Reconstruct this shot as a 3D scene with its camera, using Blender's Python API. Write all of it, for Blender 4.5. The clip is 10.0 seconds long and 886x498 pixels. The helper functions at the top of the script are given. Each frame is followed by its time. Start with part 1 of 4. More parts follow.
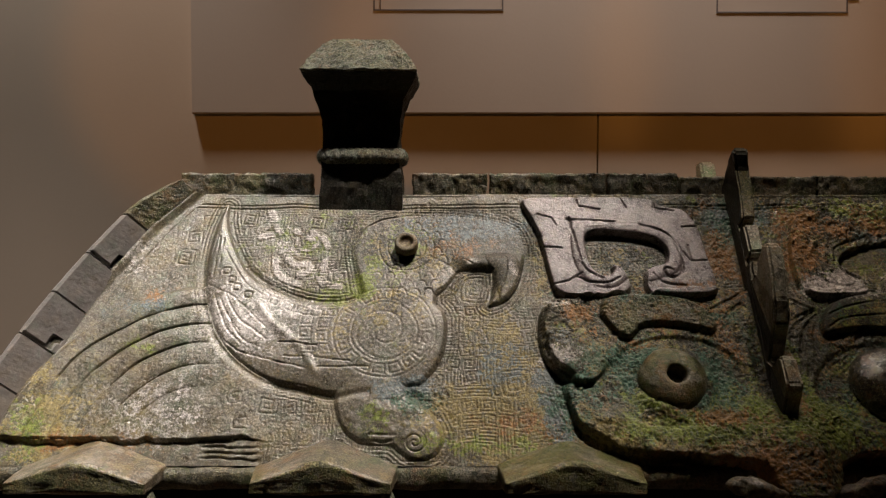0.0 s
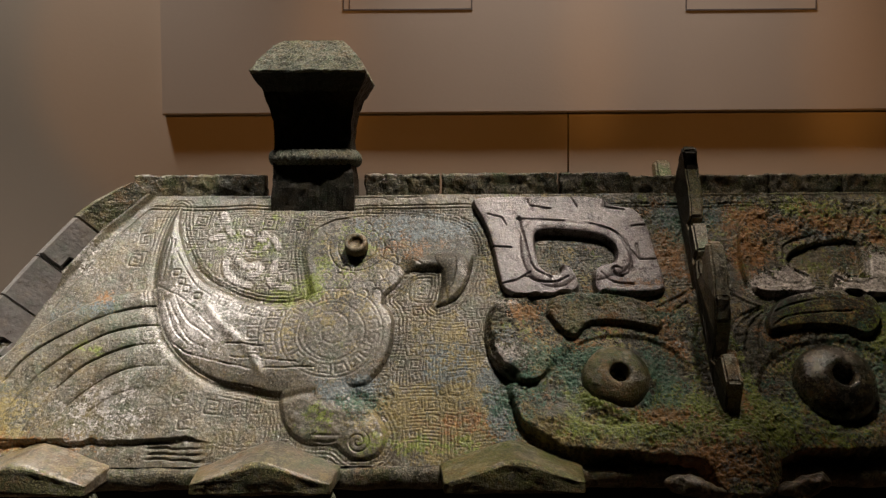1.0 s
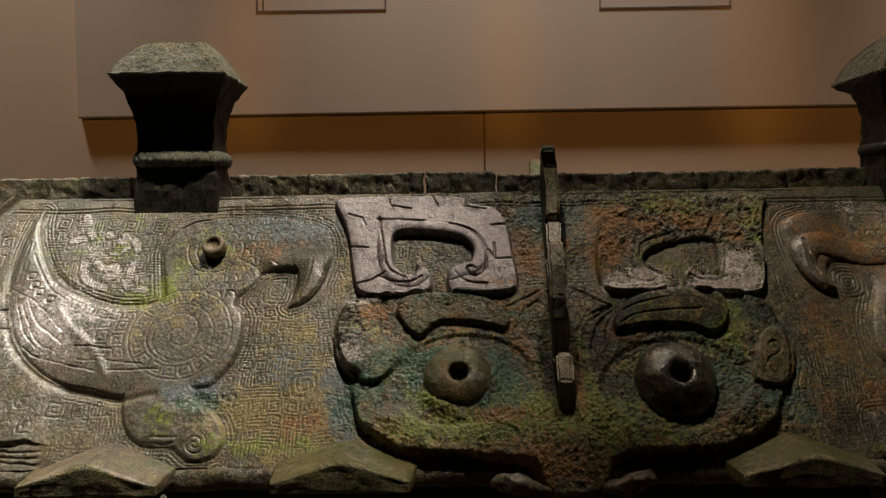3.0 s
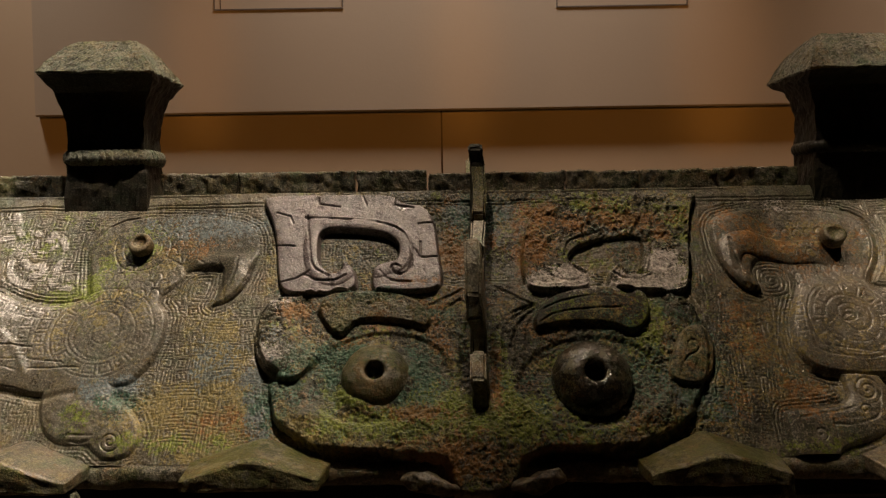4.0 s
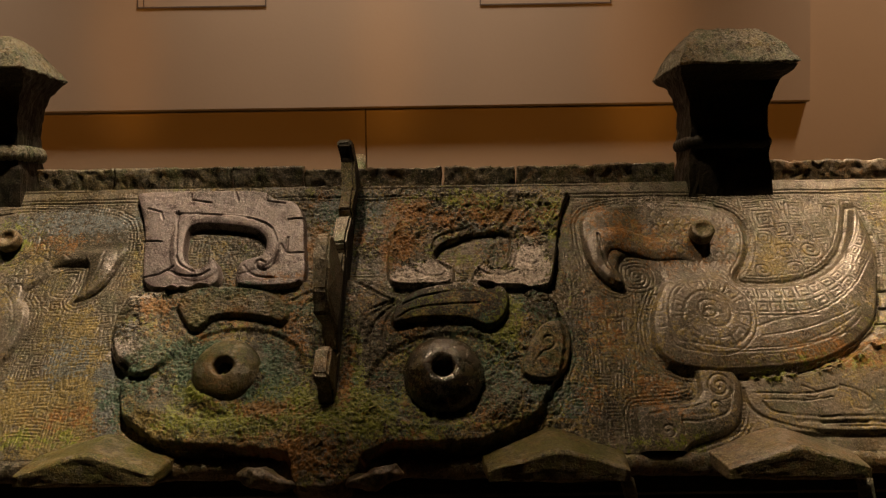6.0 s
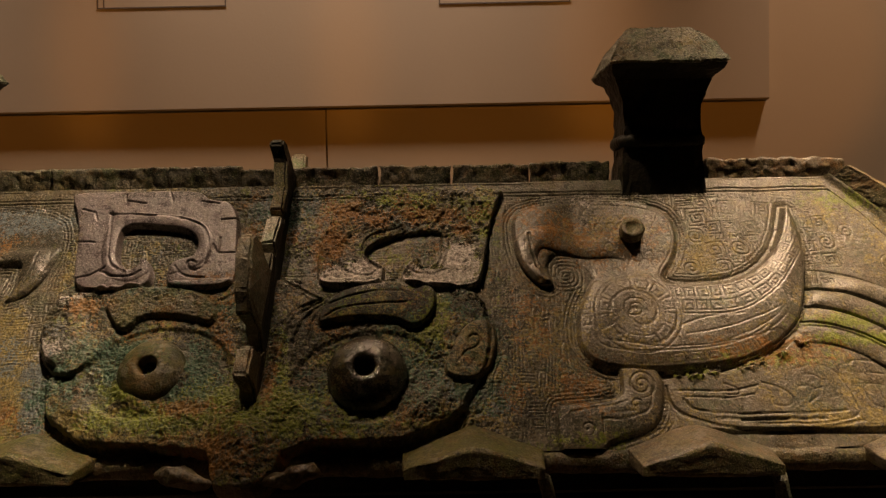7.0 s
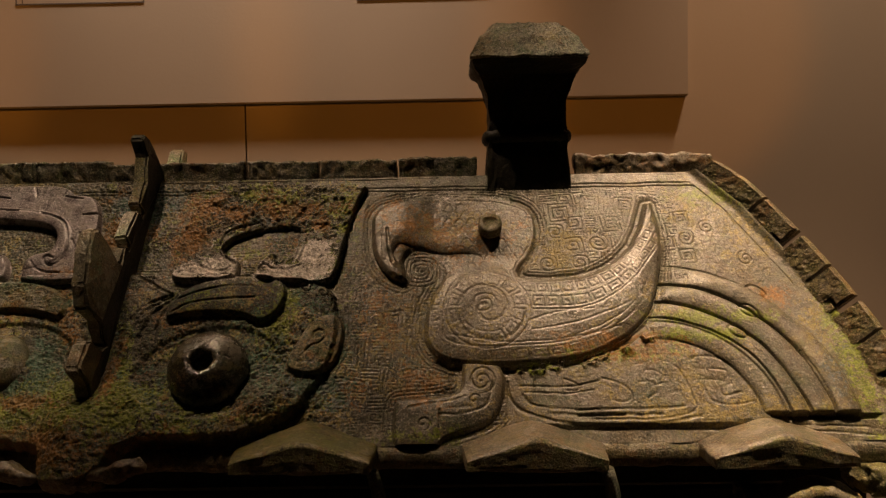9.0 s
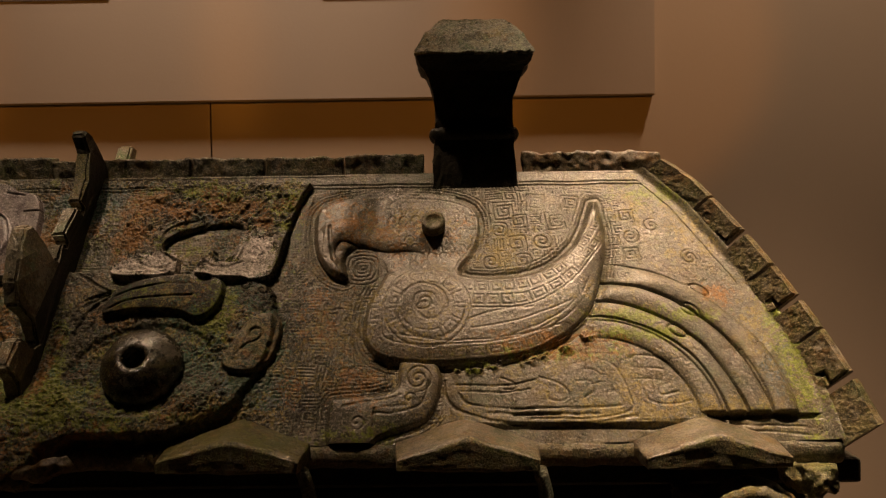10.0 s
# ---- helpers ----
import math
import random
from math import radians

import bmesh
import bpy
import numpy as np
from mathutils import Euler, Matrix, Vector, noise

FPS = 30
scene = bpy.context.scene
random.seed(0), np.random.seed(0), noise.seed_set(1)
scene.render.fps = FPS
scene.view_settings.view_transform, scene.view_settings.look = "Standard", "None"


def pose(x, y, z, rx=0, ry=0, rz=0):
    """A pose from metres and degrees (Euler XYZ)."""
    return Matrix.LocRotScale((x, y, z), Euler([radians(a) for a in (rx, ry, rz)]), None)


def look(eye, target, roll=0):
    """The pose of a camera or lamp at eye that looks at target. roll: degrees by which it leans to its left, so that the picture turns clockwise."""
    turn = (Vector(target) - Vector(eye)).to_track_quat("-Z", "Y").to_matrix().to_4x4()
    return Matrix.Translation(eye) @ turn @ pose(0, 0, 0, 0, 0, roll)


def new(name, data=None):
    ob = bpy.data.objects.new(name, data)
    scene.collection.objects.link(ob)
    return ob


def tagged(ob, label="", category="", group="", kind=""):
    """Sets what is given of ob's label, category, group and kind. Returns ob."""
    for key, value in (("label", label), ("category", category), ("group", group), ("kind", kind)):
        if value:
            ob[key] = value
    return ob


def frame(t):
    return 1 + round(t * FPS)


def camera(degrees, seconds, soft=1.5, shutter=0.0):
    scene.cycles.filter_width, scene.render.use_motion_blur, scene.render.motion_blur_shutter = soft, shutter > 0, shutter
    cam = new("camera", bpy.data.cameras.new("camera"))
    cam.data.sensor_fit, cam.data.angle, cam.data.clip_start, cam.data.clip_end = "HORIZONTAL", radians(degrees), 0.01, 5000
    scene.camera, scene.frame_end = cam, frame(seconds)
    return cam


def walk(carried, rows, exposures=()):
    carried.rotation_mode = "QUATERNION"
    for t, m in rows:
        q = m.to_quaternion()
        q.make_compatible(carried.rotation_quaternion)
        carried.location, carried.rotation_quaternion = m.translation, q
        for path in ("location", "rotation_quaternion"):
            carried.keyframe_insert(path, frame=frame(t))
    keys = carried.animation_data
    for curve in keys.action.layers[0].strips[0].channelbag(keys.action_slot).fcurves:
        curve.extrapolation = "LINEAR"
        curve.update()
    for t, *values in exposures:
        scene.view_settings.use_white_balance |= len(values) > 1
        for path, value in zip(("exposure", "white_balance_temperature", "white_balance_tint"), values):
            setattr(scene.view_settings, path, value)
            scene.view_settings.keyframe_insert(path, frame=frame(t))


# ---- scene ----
# the camera
cam = camera(60.3, 10.0, soft=1.2)
METRES, EYE, TILT, LEAN, TURN = 0.33, 1.30, -2.0, 0.0, 0.0
ROWS = [
    (0.0, 0.0, 0.0, 0.0, 0.0, 0.0, -0.0),
    (0.5, 0.0313, -0.0018, 0.0014, 0.06, -0.07, 0.16),
    (1.0, 0.0768, -0.0032, 0.0034, 0.1, -0.17, 0.39),
    (1.5, 0.1263, -0.0038, 0.0032, 0.13, -0.16, 0.62),
    (2.0, 0.1831, -0.0035, 0.0026, 0.14, -0.15, 0.81),
    (2.5, 0.2358, -0.0025, 0.0015, 0.16, -0.12, 0.91),
    (4.0, 0.401, -0.0034, -0.0005, 0.24, -0.27, 0.88),
    (4.5, 0.4538, -0.0019, -0.0047, 0.34, -0.21, 0.82),
    (5.0, 0.5072, 0.0012, -0.0092, 0.41, -0.13, 0.74),
    (5.5, 0.5528, 0.0029, -0.0114, 0.42, -0.13, 0.74),
    (7.0, 0.7052, -0.0014, -0.0118, 0.57, -0.28, 1.03),
    (7.5, 0.7574, -0.0014, -0.0123, 0.66, -0.34, 1.07),
    (8.0, 0.8138, -0.0007, -0.0144, 0.75, -0.37, 1.05),
    (8.5, 0.8653, 0.0003, -0.0161, 0.81, -0.42, 1.01),
    (9.0, 0.9189, 0.0031, -0.0194, 0.8, -0.42, 0.97),
    (9.5, 0.9615, 0.0075, -0.0229, 0.68, -0.38, 0.89),
    (10.0, 0.998, 0.0129, -0.0257, 0.59, -0.32, 0.81),
]
EXPOSURES = [(0.0, 0.0, 5900, 9), (1.0, 0.0, 5850, 7), (2.5, 0.0, 5900, 6), (4.0, 0.0, 6750, 8), (4.5, 0.0, 7350, 11), (5.5, 0.0, 8200, 14), (7.0, 0.0, 8300, 16), (10.0, 0.0, 8200, 17)]
walk(cam, [(t, pose(0, 0, EYE, TILT, LEAN, TURN) @ pose(METRES * x, METRES * y, METRES * z, 90 + pitch, roll, yaw)) for t, x, y, z, yaw, pitch, roll in ROWS], EXPOSURES)

# ---- light: a dark gallery, spots in the ceiling of the case, added orange fills in front ----
world = bpy.data.worlds.new("gallery_dark")
scene.world = world
world.use_nodes = True
world.node_tree.nodes["Background"].inputs[0].default_value = (1.0, 0.62, 0.34, 1)
world.node_tree.nodes["Background"].inputs[1].default_value = 0.018

XC = 0.150                      # the middle of the vessel
RIDGE_Y = 0.404                 # the plane of its ridge
SPOTS = [                       # place, target, watts, colour, cone, blend, size
    ((-0.23, 0.215, 2.12), (-0.355, 0.345, 1.185), 68, (1.0, 0.89, 0.77), 46, 1.0, 0.018),
    ((0.20, 0.215, 2.12), (-0.110, 0.33, 1.125), 49, (1.0, 0.84, 0.67), 31, 1.0, 0.018),
    ((0.47, 0.245, 2.12), (0.565, 0.37, 1.250), 82, (1.0, 0.80, 0.61), 37, 1.0, 0.018),
    ((0.02, 0.235, 2.12), (0.245, 0.380, 1.290), 18, (1.0, 0.80, 0.61), 20, 1.0, 0.018),
    # four added orange fills, no known lamps: they warm the strip under the panel
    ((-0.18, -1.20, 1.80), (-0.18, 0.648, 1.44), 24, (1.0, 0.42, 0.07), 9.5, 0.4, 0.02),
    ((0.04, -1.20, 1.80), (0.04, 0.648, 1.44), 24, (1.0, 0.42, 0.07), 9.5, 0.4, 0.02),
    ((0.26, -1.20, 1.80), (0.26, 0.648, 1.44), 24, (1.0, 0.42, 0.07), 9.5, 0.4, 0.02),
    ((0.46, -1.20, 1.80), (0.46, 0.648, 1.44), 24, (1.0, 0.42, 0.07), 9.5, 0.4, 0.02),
    ((-0.36, 0.54, 2.12), (-0.42, 1.00, 1.42), 52, (1.0, 0.91, 0.79), 76, 0.3, 0.036),
    ((0.15, 0.54, 2.12), (0.15, 1.00, 1.42), 78, (1.0, 0.85, 0.71), 68, 0.4, 0.034),
    ((0.70, 0.54, 2.12), (0.76, 1.00, 1.42), 55, (1.0, 0.80, 0.63), 76, 0.3, 0.036),
]


def spot(place, target, watts, colour, cone, blend, size):
    data = bpy.data.lights.new("spot", "SPOT")
    data.energy, data.color, data.spot_size, data.spot_blend, data.shadow_soft_size = watts, colour, radians(cone), blend, size
    ob = new("spot_light", data)
    ob.matrix_world = look(place, target)
    return ob


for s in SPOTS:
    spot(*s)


# ---- materials ----
def nodes_of(name):
    mat = bpy.data.materials.new(name)
    mat.use_nodes = True
    nt = mat.node_tree
    return mat, nt, nt.nodes["Principled BSDF"]


def add(nt, kind, **values):
    n = nt.nodes.new(kind)
    for k, v in values.items():
        n.inputs[k].default_value = v
    return n


def noise_node(nt, coord, scale, detail=5.0, rough=0.6):
    n = add(nt, "ShaderNodeTexNoise", Scale=scale, Detail=detail, Roughness=rough)
    nt.links.new(coord, n.inputs["Vector"])
    return n.outputs["Fac"]


def ramp(nt, fac, *stops):
    r = nt.nodes.new("ShaderNodeValToRGB")
    el = r.color_ramp.elements
    while len(el) < len(stops):
        el.new(0.5)
    for e, (p, c) in zip(el, stops):
        e.position, e.color = p, (*c, 1) if len(c) == 3 else c
    nt.links.new(fac, r.inputs["Fac"])
    return r.outputs["Color"]


def grey(a):
    return (a, a, a)


def mixed(nt, fac, a, b, mode="MIX"):
    m = nt.nodes.new("ShaderNodeMix")
    m.data_type, m.blend_type = "RGBA", mode
    for sock, val in ((m.inputs[0], fac), (m.inputs[6], a), (m.inputs[7], b)):
        if isinstance(val, (int, float)):
            sock.default_value = val
        elif isinstance(val, tuple):
            sock.default_value = (*val, 1)
        else:
            nt.links.new(val, sock)
    return m.outputs[2]


def maths(nt, op, a, b=0.0):
    m = nt.nodes.new("ShaderNodeMath")
    m.operation = op
    for sock, val in zip(m.inputs, (a, b)):
        if isinstance(val, (int, float)):
            sock.default_value = val
        else:
            nt.links.new(val, sock)
    return m.outputs[0]


def bumped(nt, bsdf, height, strength, distance):
    b = add(nt, "ShaderNodeBump", Strength=strength, Distance=distance)
    nt.links.new(height, b.inputs["Height"])
    nt.links.new(b.outputs["Normal"], bsdf.inputs["Normal"])


def bronze(name, dark, mid, light, crust=0.35, rough=0.45, metal=0.25, relief=0.6, depth=0.00045, mottle=0.75, tint=1.0, fleck=0.6, hues=1.0, gloss=0.65, moss=(0.052, 0.056, 0.026), patch=0.0):
    """Old bronze: brown skin, and patches of rust, green, blue and pale crust where the mesh carries them; dark and
    pale also hold painted shade and sheen.
    """
    mat, nt, bsdf = nodes_of(name)
    at = nt.nodes.new("ShaderNodeTexCoord").outputs["Object"]
    big, middle, fine = noise_node(nt, at, 28, 4), noise_node(nt, at, 150, 8, 0.72), noise_node(nt, at, 1100, 3, 0.7)
    col = ramp(nt, middle, (0.30, dark), (0.50, mid), (0.72, light))
    col = mixed(nt, maths(nt, "MULTIPLY", ramp(nt, big, (0.45, grey(0)), (0.65, grey(1))), 0.45), col, tuple(c * 0.6 for c in mid))
    crusts = (("dark", 100, (0.026, 0.023, 0.016)), ("ochre", 140, (0.165, 0.128, 0.046)), ("green", 120, (0.120, 0.148, 0.022)), ("rust", 130, (0.165, 0.076, 0.020)), ("blue", 150, (0.080, 0.100, 0.108)), ("teal", 190, (0.034, 0.076, 0.050)), ("pale", 210, (0.31, 0.28, 0.26)))
    for scale, shift, much in ((42, 5.3, 1.0), (170, 9.1, 0.75)):
        moved = add(nt, "ShaderNodeMapping", Location=(shift, shift, shift))
        nt.links.new(at, moved.inputs["Vector"])
        hue = noise_node(nt, moved.outputs["Vector"], scale, 6, 0.65)
        hue = ramp(nt, hue, (0.34, (0.66, 0.98, 0.72)), (0.45, (1.0, 1.0, 1.0)), (0.54, (1.06, 1.0, 0.92)), (0.62, (1.20, 1.02, 0.64)), (0.72, (1.12, 1.14, 0.55)))
        col = mixed(nt, much * hues, col, hue, "MULTIPLY")
    dull, speck = 0.0, noise_node(nt, at, 620, 5, 0.75)
    for k, (key, scale, colour) in enumerate(crusts):
        a = nt.nodes.new("ShaderNodeAttribute")
        a.attribute_name = key
        shifted = add(nt, "ShaderNodeMapping", Location=(k * 1.7, k * 0.9, 0))
        nt.links.new(at, shifted.inputs["Vector"])
        grain = maths(nt, "ADD", maths(nt, "MULTIPLY", noise_node(nt, shifted.outputs["Vector"], scale, 7, 0.75), 0.5), maths(nt, "MULTIPLY", noise_node(nt, shifted.outputs["Vector"], scale * 4.5, 5, 0.72), 0.5))
        grain = ramp(nt, maths(nt, "ADD", grain, maths(nt, "MULTIPLY", maths(nt, "SUBTRACT", a.outputs["Fac"], 0.5), 0.16)), (0.50, grey(0)), (0.53, grey(1)))
        fac = maths(nt, "MULTIPLY", grain, maths(nt, "MINIMUM", maths(nt, "MULTIPLY", a.outputs["Fac"], 2.4), 0.92))
        tone = ramp(nt, speck, (0.34, tuple(c * tint * 0.4 for c in colour)), (0.50, tuple(c * tint for c in colour)), (0.66, tuple(c * tint * 1.7 for c in colour)))
        col = mixed(nt, fac, col, tone)
        if key != "pale":
            dull = maths(nt, "MAXIMUM", dull, fac)
    if crust:
        spread = noise_node(nt, at, 85, 9, 0.75)
        fac = maths(nt, "MULTIPLY", ramp(nt, spread, (0.50, grey(0)), (0.58, grey(1))), crust)
        col = mixed(nt, fac, col, moss)
        dull = maths(nt, "MAXIMUM", dull, fac)
    for k, colour in enumerate(((0.17, 0.085, 0.026), (0.20, 0.165, 0.075), (0.24, 0.215, 0.175), (0.020, 0.020, 0.012)) if patch else ()):
        moved = add(nt, "ShaderNodeMapping", Location=(3.1 + k * 2.3, k * 1.1, 0.7))
        nt.links.new(at, moved.inputs["Vector"])
        spread = maths(nt, "ADD", maths(nt, "MULTIPLY", noise_node(nt, moved.outputs["Vector"], 70, 6, 0.7), 0.6), maths(nt, "MULTIPLY", noise_node(nt, moved.outputs["Vector"], 340, 5, 0.7), 0.4))
        col = mixed(nt, maths(nt, "MULTIPLY", ramp(nt, spread, (0.53, grey(0)), (0.565, grey(1))), patch), col, colour)
    grit = noise_node(nt, at, 520, 5, 0.7)
    col = mixed(nt, maths(nt, "MULTIPLY", ramp(nt, grit, (0.36, grey(1)), (0.47, grey(0))), mottle), col, tuple(c * 0.45 for c in dark))
    col = mixed(nt, maths(nt, "MULTIPLY", ramp(nt, fine, (0.52, grey(0)), (0.64, grey(1))), fleck), col, tuple(c * 1.8 for c in light))
    nt.links.new(col, bsdf.inputs["Base Color"])
    nt.links.new(maths(nt, "MULTIPLY", maths(nt, "SUBTRACT", 1.0, maths(nt, "MULTIPLY", dull, 0.9)), metal * 0.5), bsdf.inputs["Metallic"])
    nt.links.new(maths(nt, "MULTIPLY", maths(nt, "SUBTRACT", 1.0, maths(nt, "MULTIPLY", dull, 0.55)), gloss), bsdf.inputs["Specular IOR Level"])
    smooth = ramp(nt, middle, (0.3, grey(rough - 0.08)), (0.7, grey(rough + 0.18)))
    nt.links.new(mixed(nt, maths(nt, "MULTIPLY", dull, 0.7), smooth, grey(0.42)), bsdf.inputs["Roughness"])
    height = maths(nt, "ADD", maths(nt, "MULTIPLY", middle, 0.95), maths(nt, "MULTIPLY", fine, 0.75))
    bumped(nt, bsdf, height, relief, depth)
    return mat


FACE = bronze("bronze_face", (0.030, 0.026, 0.018), (0.084, 0.074, 0.053), (0.175, 0.155, 0.115), 0.36, 0.30, 0.24, 0.80, mottle=0.58, tint=1.2, fleck=0.44, hues=0.8, gloss=0.62)
SKIN = bronze("bronze_smooth", (0.046, 0.040, 0.031), (0.092, 0.080, 0.062), (0.160, 0.140, 0.112), 0.24, 0.29, 0.24, 0.52, mottle=0.58, tint=1.3, hues=0.6, gloss=0.72)
HORN = bronze("bronze_horn", (0.056, 0.045, 0.046), (0.132, 0.108, 0.109), (0.215, 0.182, 0.180), 0.08, 0.27, 0.3, 0.8, mottle=0.75, hues=0.3, gloss=0.85)
SCURF = bronze("bronze_mask", (0.006, 0.005, 0.003), (0.030, 0.025, 0.015), (0.105, 0.088, 0.054), 0.35, 0.24, 0.4, 1.0, 0.0006, 0.85, 1.4)
BOSS = bronze("bronze_boss", (0.010, 0.009, 0.006), (0.034, 0.030, 0.022), (0.080, 0.072, 0.058), 0.45, 0.15, 0.4, 0.8, 0.0004, 0.7, fleck=0.2, gloss=1.0, moss=(0.030, 0.040, 0.018), patch=0.3)
OLIVE = bronze("bronze_olive", (0.022, 0.018, 0.007), (0.078, 0.060, 0.020), (0.145, 0.112, 0.045), 0.8, 0.30, 0.2, 1.0, 0.0007, 0.8, fleck=0.12, gloss=0.6, moss=(0.054, 0.072, 0.018), patch=0.55)
RUSTY = bronze("bronze_rusty", (0.014, 0.010, 0.005), (0.050, 0.034, 0.017), (0.11, 0.076, 0.040), 0.4, 0.36, 0.2, 1.0, 0.0005, 0.8, patch=0.6)
CRUST = bronze("bronze_crusted", (0.010, 0.010, 0.006), (0.046, 0.042, 0.024), (0.15, 0.130, 0.080), 0.75, 0.34, 0.25, 1.0, 0.0008, 0.85, moss=(0.056, 0.070, 0.020), patch=0.5)
# near-black: on posts, flange sides and mouth rim it holds painted shade
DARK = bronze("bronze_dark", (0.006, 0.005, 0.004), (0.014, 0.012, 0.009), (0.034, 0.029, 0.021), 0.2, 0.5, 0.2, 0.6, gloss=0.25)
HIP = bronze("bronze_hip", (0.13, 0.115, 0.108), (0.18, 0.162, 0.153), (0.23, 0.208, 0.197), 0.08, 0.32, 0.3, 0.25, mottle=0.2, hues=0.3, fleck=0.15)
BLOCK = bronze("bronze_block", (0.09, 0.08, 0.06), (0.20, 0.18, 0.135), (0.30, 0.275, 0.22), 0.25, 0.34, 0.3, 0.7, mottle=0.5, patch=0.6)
TIP = bronze("bronze_tip", (0.26, 0.23, 0.14), (0.42, 0.37, 0.24), (0.56, 0.50, 0.35), 0.2, 0.5, 0.1, 0.8)
MOSS = bronze("bronze_mossy", (0.020, 0.016, 0.008), (0.085, 0.066, 0.036), (0.17, 0.135, 0.075), 0.8, 0.45, 0.2, 1.0, moss=(0.060, 0.066, 0.018), patch=0.6)
LUG = bronze("bronze_lug", (0.014, 0.014, 0.005), (0.090, 0.086, 0.028), (0.20, 0.175, 0.08), 0.6, 0.5, 0.1, 1.0, 0.0008, 0.9, moss=(0.09, 0.105, 0.024), patch=0.6)
BEAM = bronze("bronze_beam", (0.040, 0.032, 0.021), (0.110, 0.089, 0.063), (0.20, 0.165, 0.125), 0.5, 0.36, 0.2, 0.9, mottle=0.7, gloss=0.8, moss=(0.088, 0.086, 0.022), patch=0.6)
GREENED = bronze("bronze_beam_green", (0.024, 0.022, 0.007), (0.072, 0.068, 0.018), (0.14, 0.122, 0.045), 0.9, 0.40, 0.2, 1.0, 0.0007, 0.75, gloss=0.6, moss=(0.080, 0.092, 0.018), patch=0.6)
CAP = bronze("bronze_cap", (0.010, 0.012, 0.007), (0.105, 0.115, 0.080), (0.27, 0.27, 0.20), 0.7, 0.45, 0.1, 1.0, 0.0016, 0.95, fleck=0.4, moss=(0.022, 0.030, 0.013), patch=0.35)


def paint(name, colour, rough=0.7, vary=0.06, relief=0.1):
    mat, nt, bsdf = nodes_of(name)
    at = nt.nodes.new("ShaderNodeTexCoord").outputs["Object"]
    a, b = noise_node(nt, at, 3.5, 3), noise_node(nt, at, 420, 4)
    lo, hi = tuple(c * (1 - vary) for c in colour), tuple(min(1, c * (1 + vary)) for c in colour)
    col = ramp(nt, a, (0.3, lo), (0.7, hi))
    col = mixed(nt, maths(nt, "MULTIPLY", b, 0.06), col, tuple(c * 0.75 for c in colour))
    nt.links.new(col, bsdf.inputs["Base Color"])
    bsdf.inputs["Roughness"].default_value = rough
    bumped(nt, bsdf, b, relief, 0.0006)
    return mat


WALL = paint("wall_paint", (0.27, 0.205, 0.15))
PANEL = paint("panel_paint", (0.228, 0.186, 0.153))
INK = paint("printed_line", (0.04, 0.03, 0.028))
SEAM = paint("seam_shadow_gap", (0.11, 0.075, 0.05))
STONE = paint("plinth_wood", (0.20, 0.12, 0.06))
ROOM = paint("room_paint", (0.10, 0.07, 0.05))


# ---- mesh helpers ----
def part(name, bm, material, parent=None, label="", smooth=False):
    me = bpy.data.meshes.new(name)
    bm.to_mesh(me)
    bm.free()
    me.materials.append(material)
    if smooth:
        me.polygons.foreach_set("use_smooth", [True] * len(me.polygons))
    ob = new(name, me)
    ob.parent = parent
    return tagged(ob, label)


def box_bm(lo, hi, bevel=0.0):
    bm = bmesh.new()
    bmesh.ops.create_cube(bm, size=1)
    c, d = (Vector(lo) + Vector(hi)) / 2, Vector(hi) - Vector(lo)
    for v in bm.verts:
        v.co = Vector((v.co.x * d.x, v.co.y * d.y, v.co.z * d.z)) + c
    if bevel:
        bmesh.ops.bevel(bm, geom=bm.edges[:], offset=bevel, segments=2, affect="EDGES", profile=0.5)
    return bm


def rough_up(bm, amount, scale, cuts=0):
    """Worn, uneven surface: splits the faces and shifts the points by noise."""
    if cuts:
        bmesh.ops.subdivide_edges(bm, edges=bm.edges[:], cuts=cuts, use_grid_fill=True)
    for v in bm.verts:
        v.co += noise.noise_vector(v.co * scale) * amount + noise.noise_vector(v.co * scale * 2.7) * amount * 0.5
    return bm


def empty(name, place, label, category, **kw):
    ob = new(name)
    ob.location = place
    return tagged(ob, label, category, **kw)


# the slope of the lid: u along it, v up it, h out of it, in millimetres
SLOPE = math.hypot(1, 0.69)
UP_SLOPE = Vector((0, 0.69 / SLOPE, 1 / SLOPE))
OUT = Vector((0, -1 / SLOPE, 0.69 / SLOPE))
FOOT = Vector((XC, 0.328, 1.217))


def on_slope(u, v, h=0.0):
    return FOOT + Vector((u, 0, 0)) / 1000 + UP_SLOPE * (v / 1000) + OUT * (h / 1000)


# ---- fields for the relief ----
def smoothstep(a, b, x):
    t = np.clip((x - a) / (b - a), 0, 1)
    return t * t * (3 - 2 * t)


def value_noise(U, V, size, seed):
    rng = np.random.RandomState(seed)
    g = rng.rand(257, 257)
    x, y = U / size + 1000.3, V / size + 1000.7
    i, j = np.floor(x).astype(int), np.floor(y).astype(int)
    fx, fy = x - i, y - j
    fx, fy = fx * fx * (3 - 2 * fx), fy * fy * (3 - 2 * fy)
    i, j = i % 256, j % 256
    return (g[i, j] * (1 - fx) + g[i + 1, j] * fx) * (1 - fy) + (g[i, j + 1] * (1 - fx) + g[i + 1, j + 1] * fx) * fy


def fbm(U, V, size, seed, octaves=4):
    out, amp, total = 0, 1.0, 0
    for k in range(octaves):
        out, total = out + amp * value_noise(U, V, size / 2 ** k, seed + k), total + amp
        amp *= 0.55
    return out / total


def rounded(points, times=2):
    """The outline with its corners cut, again and again."""
    p = np.array(points, float)
    for _ in range(times):
        q = np.roll(p, -1, 0)
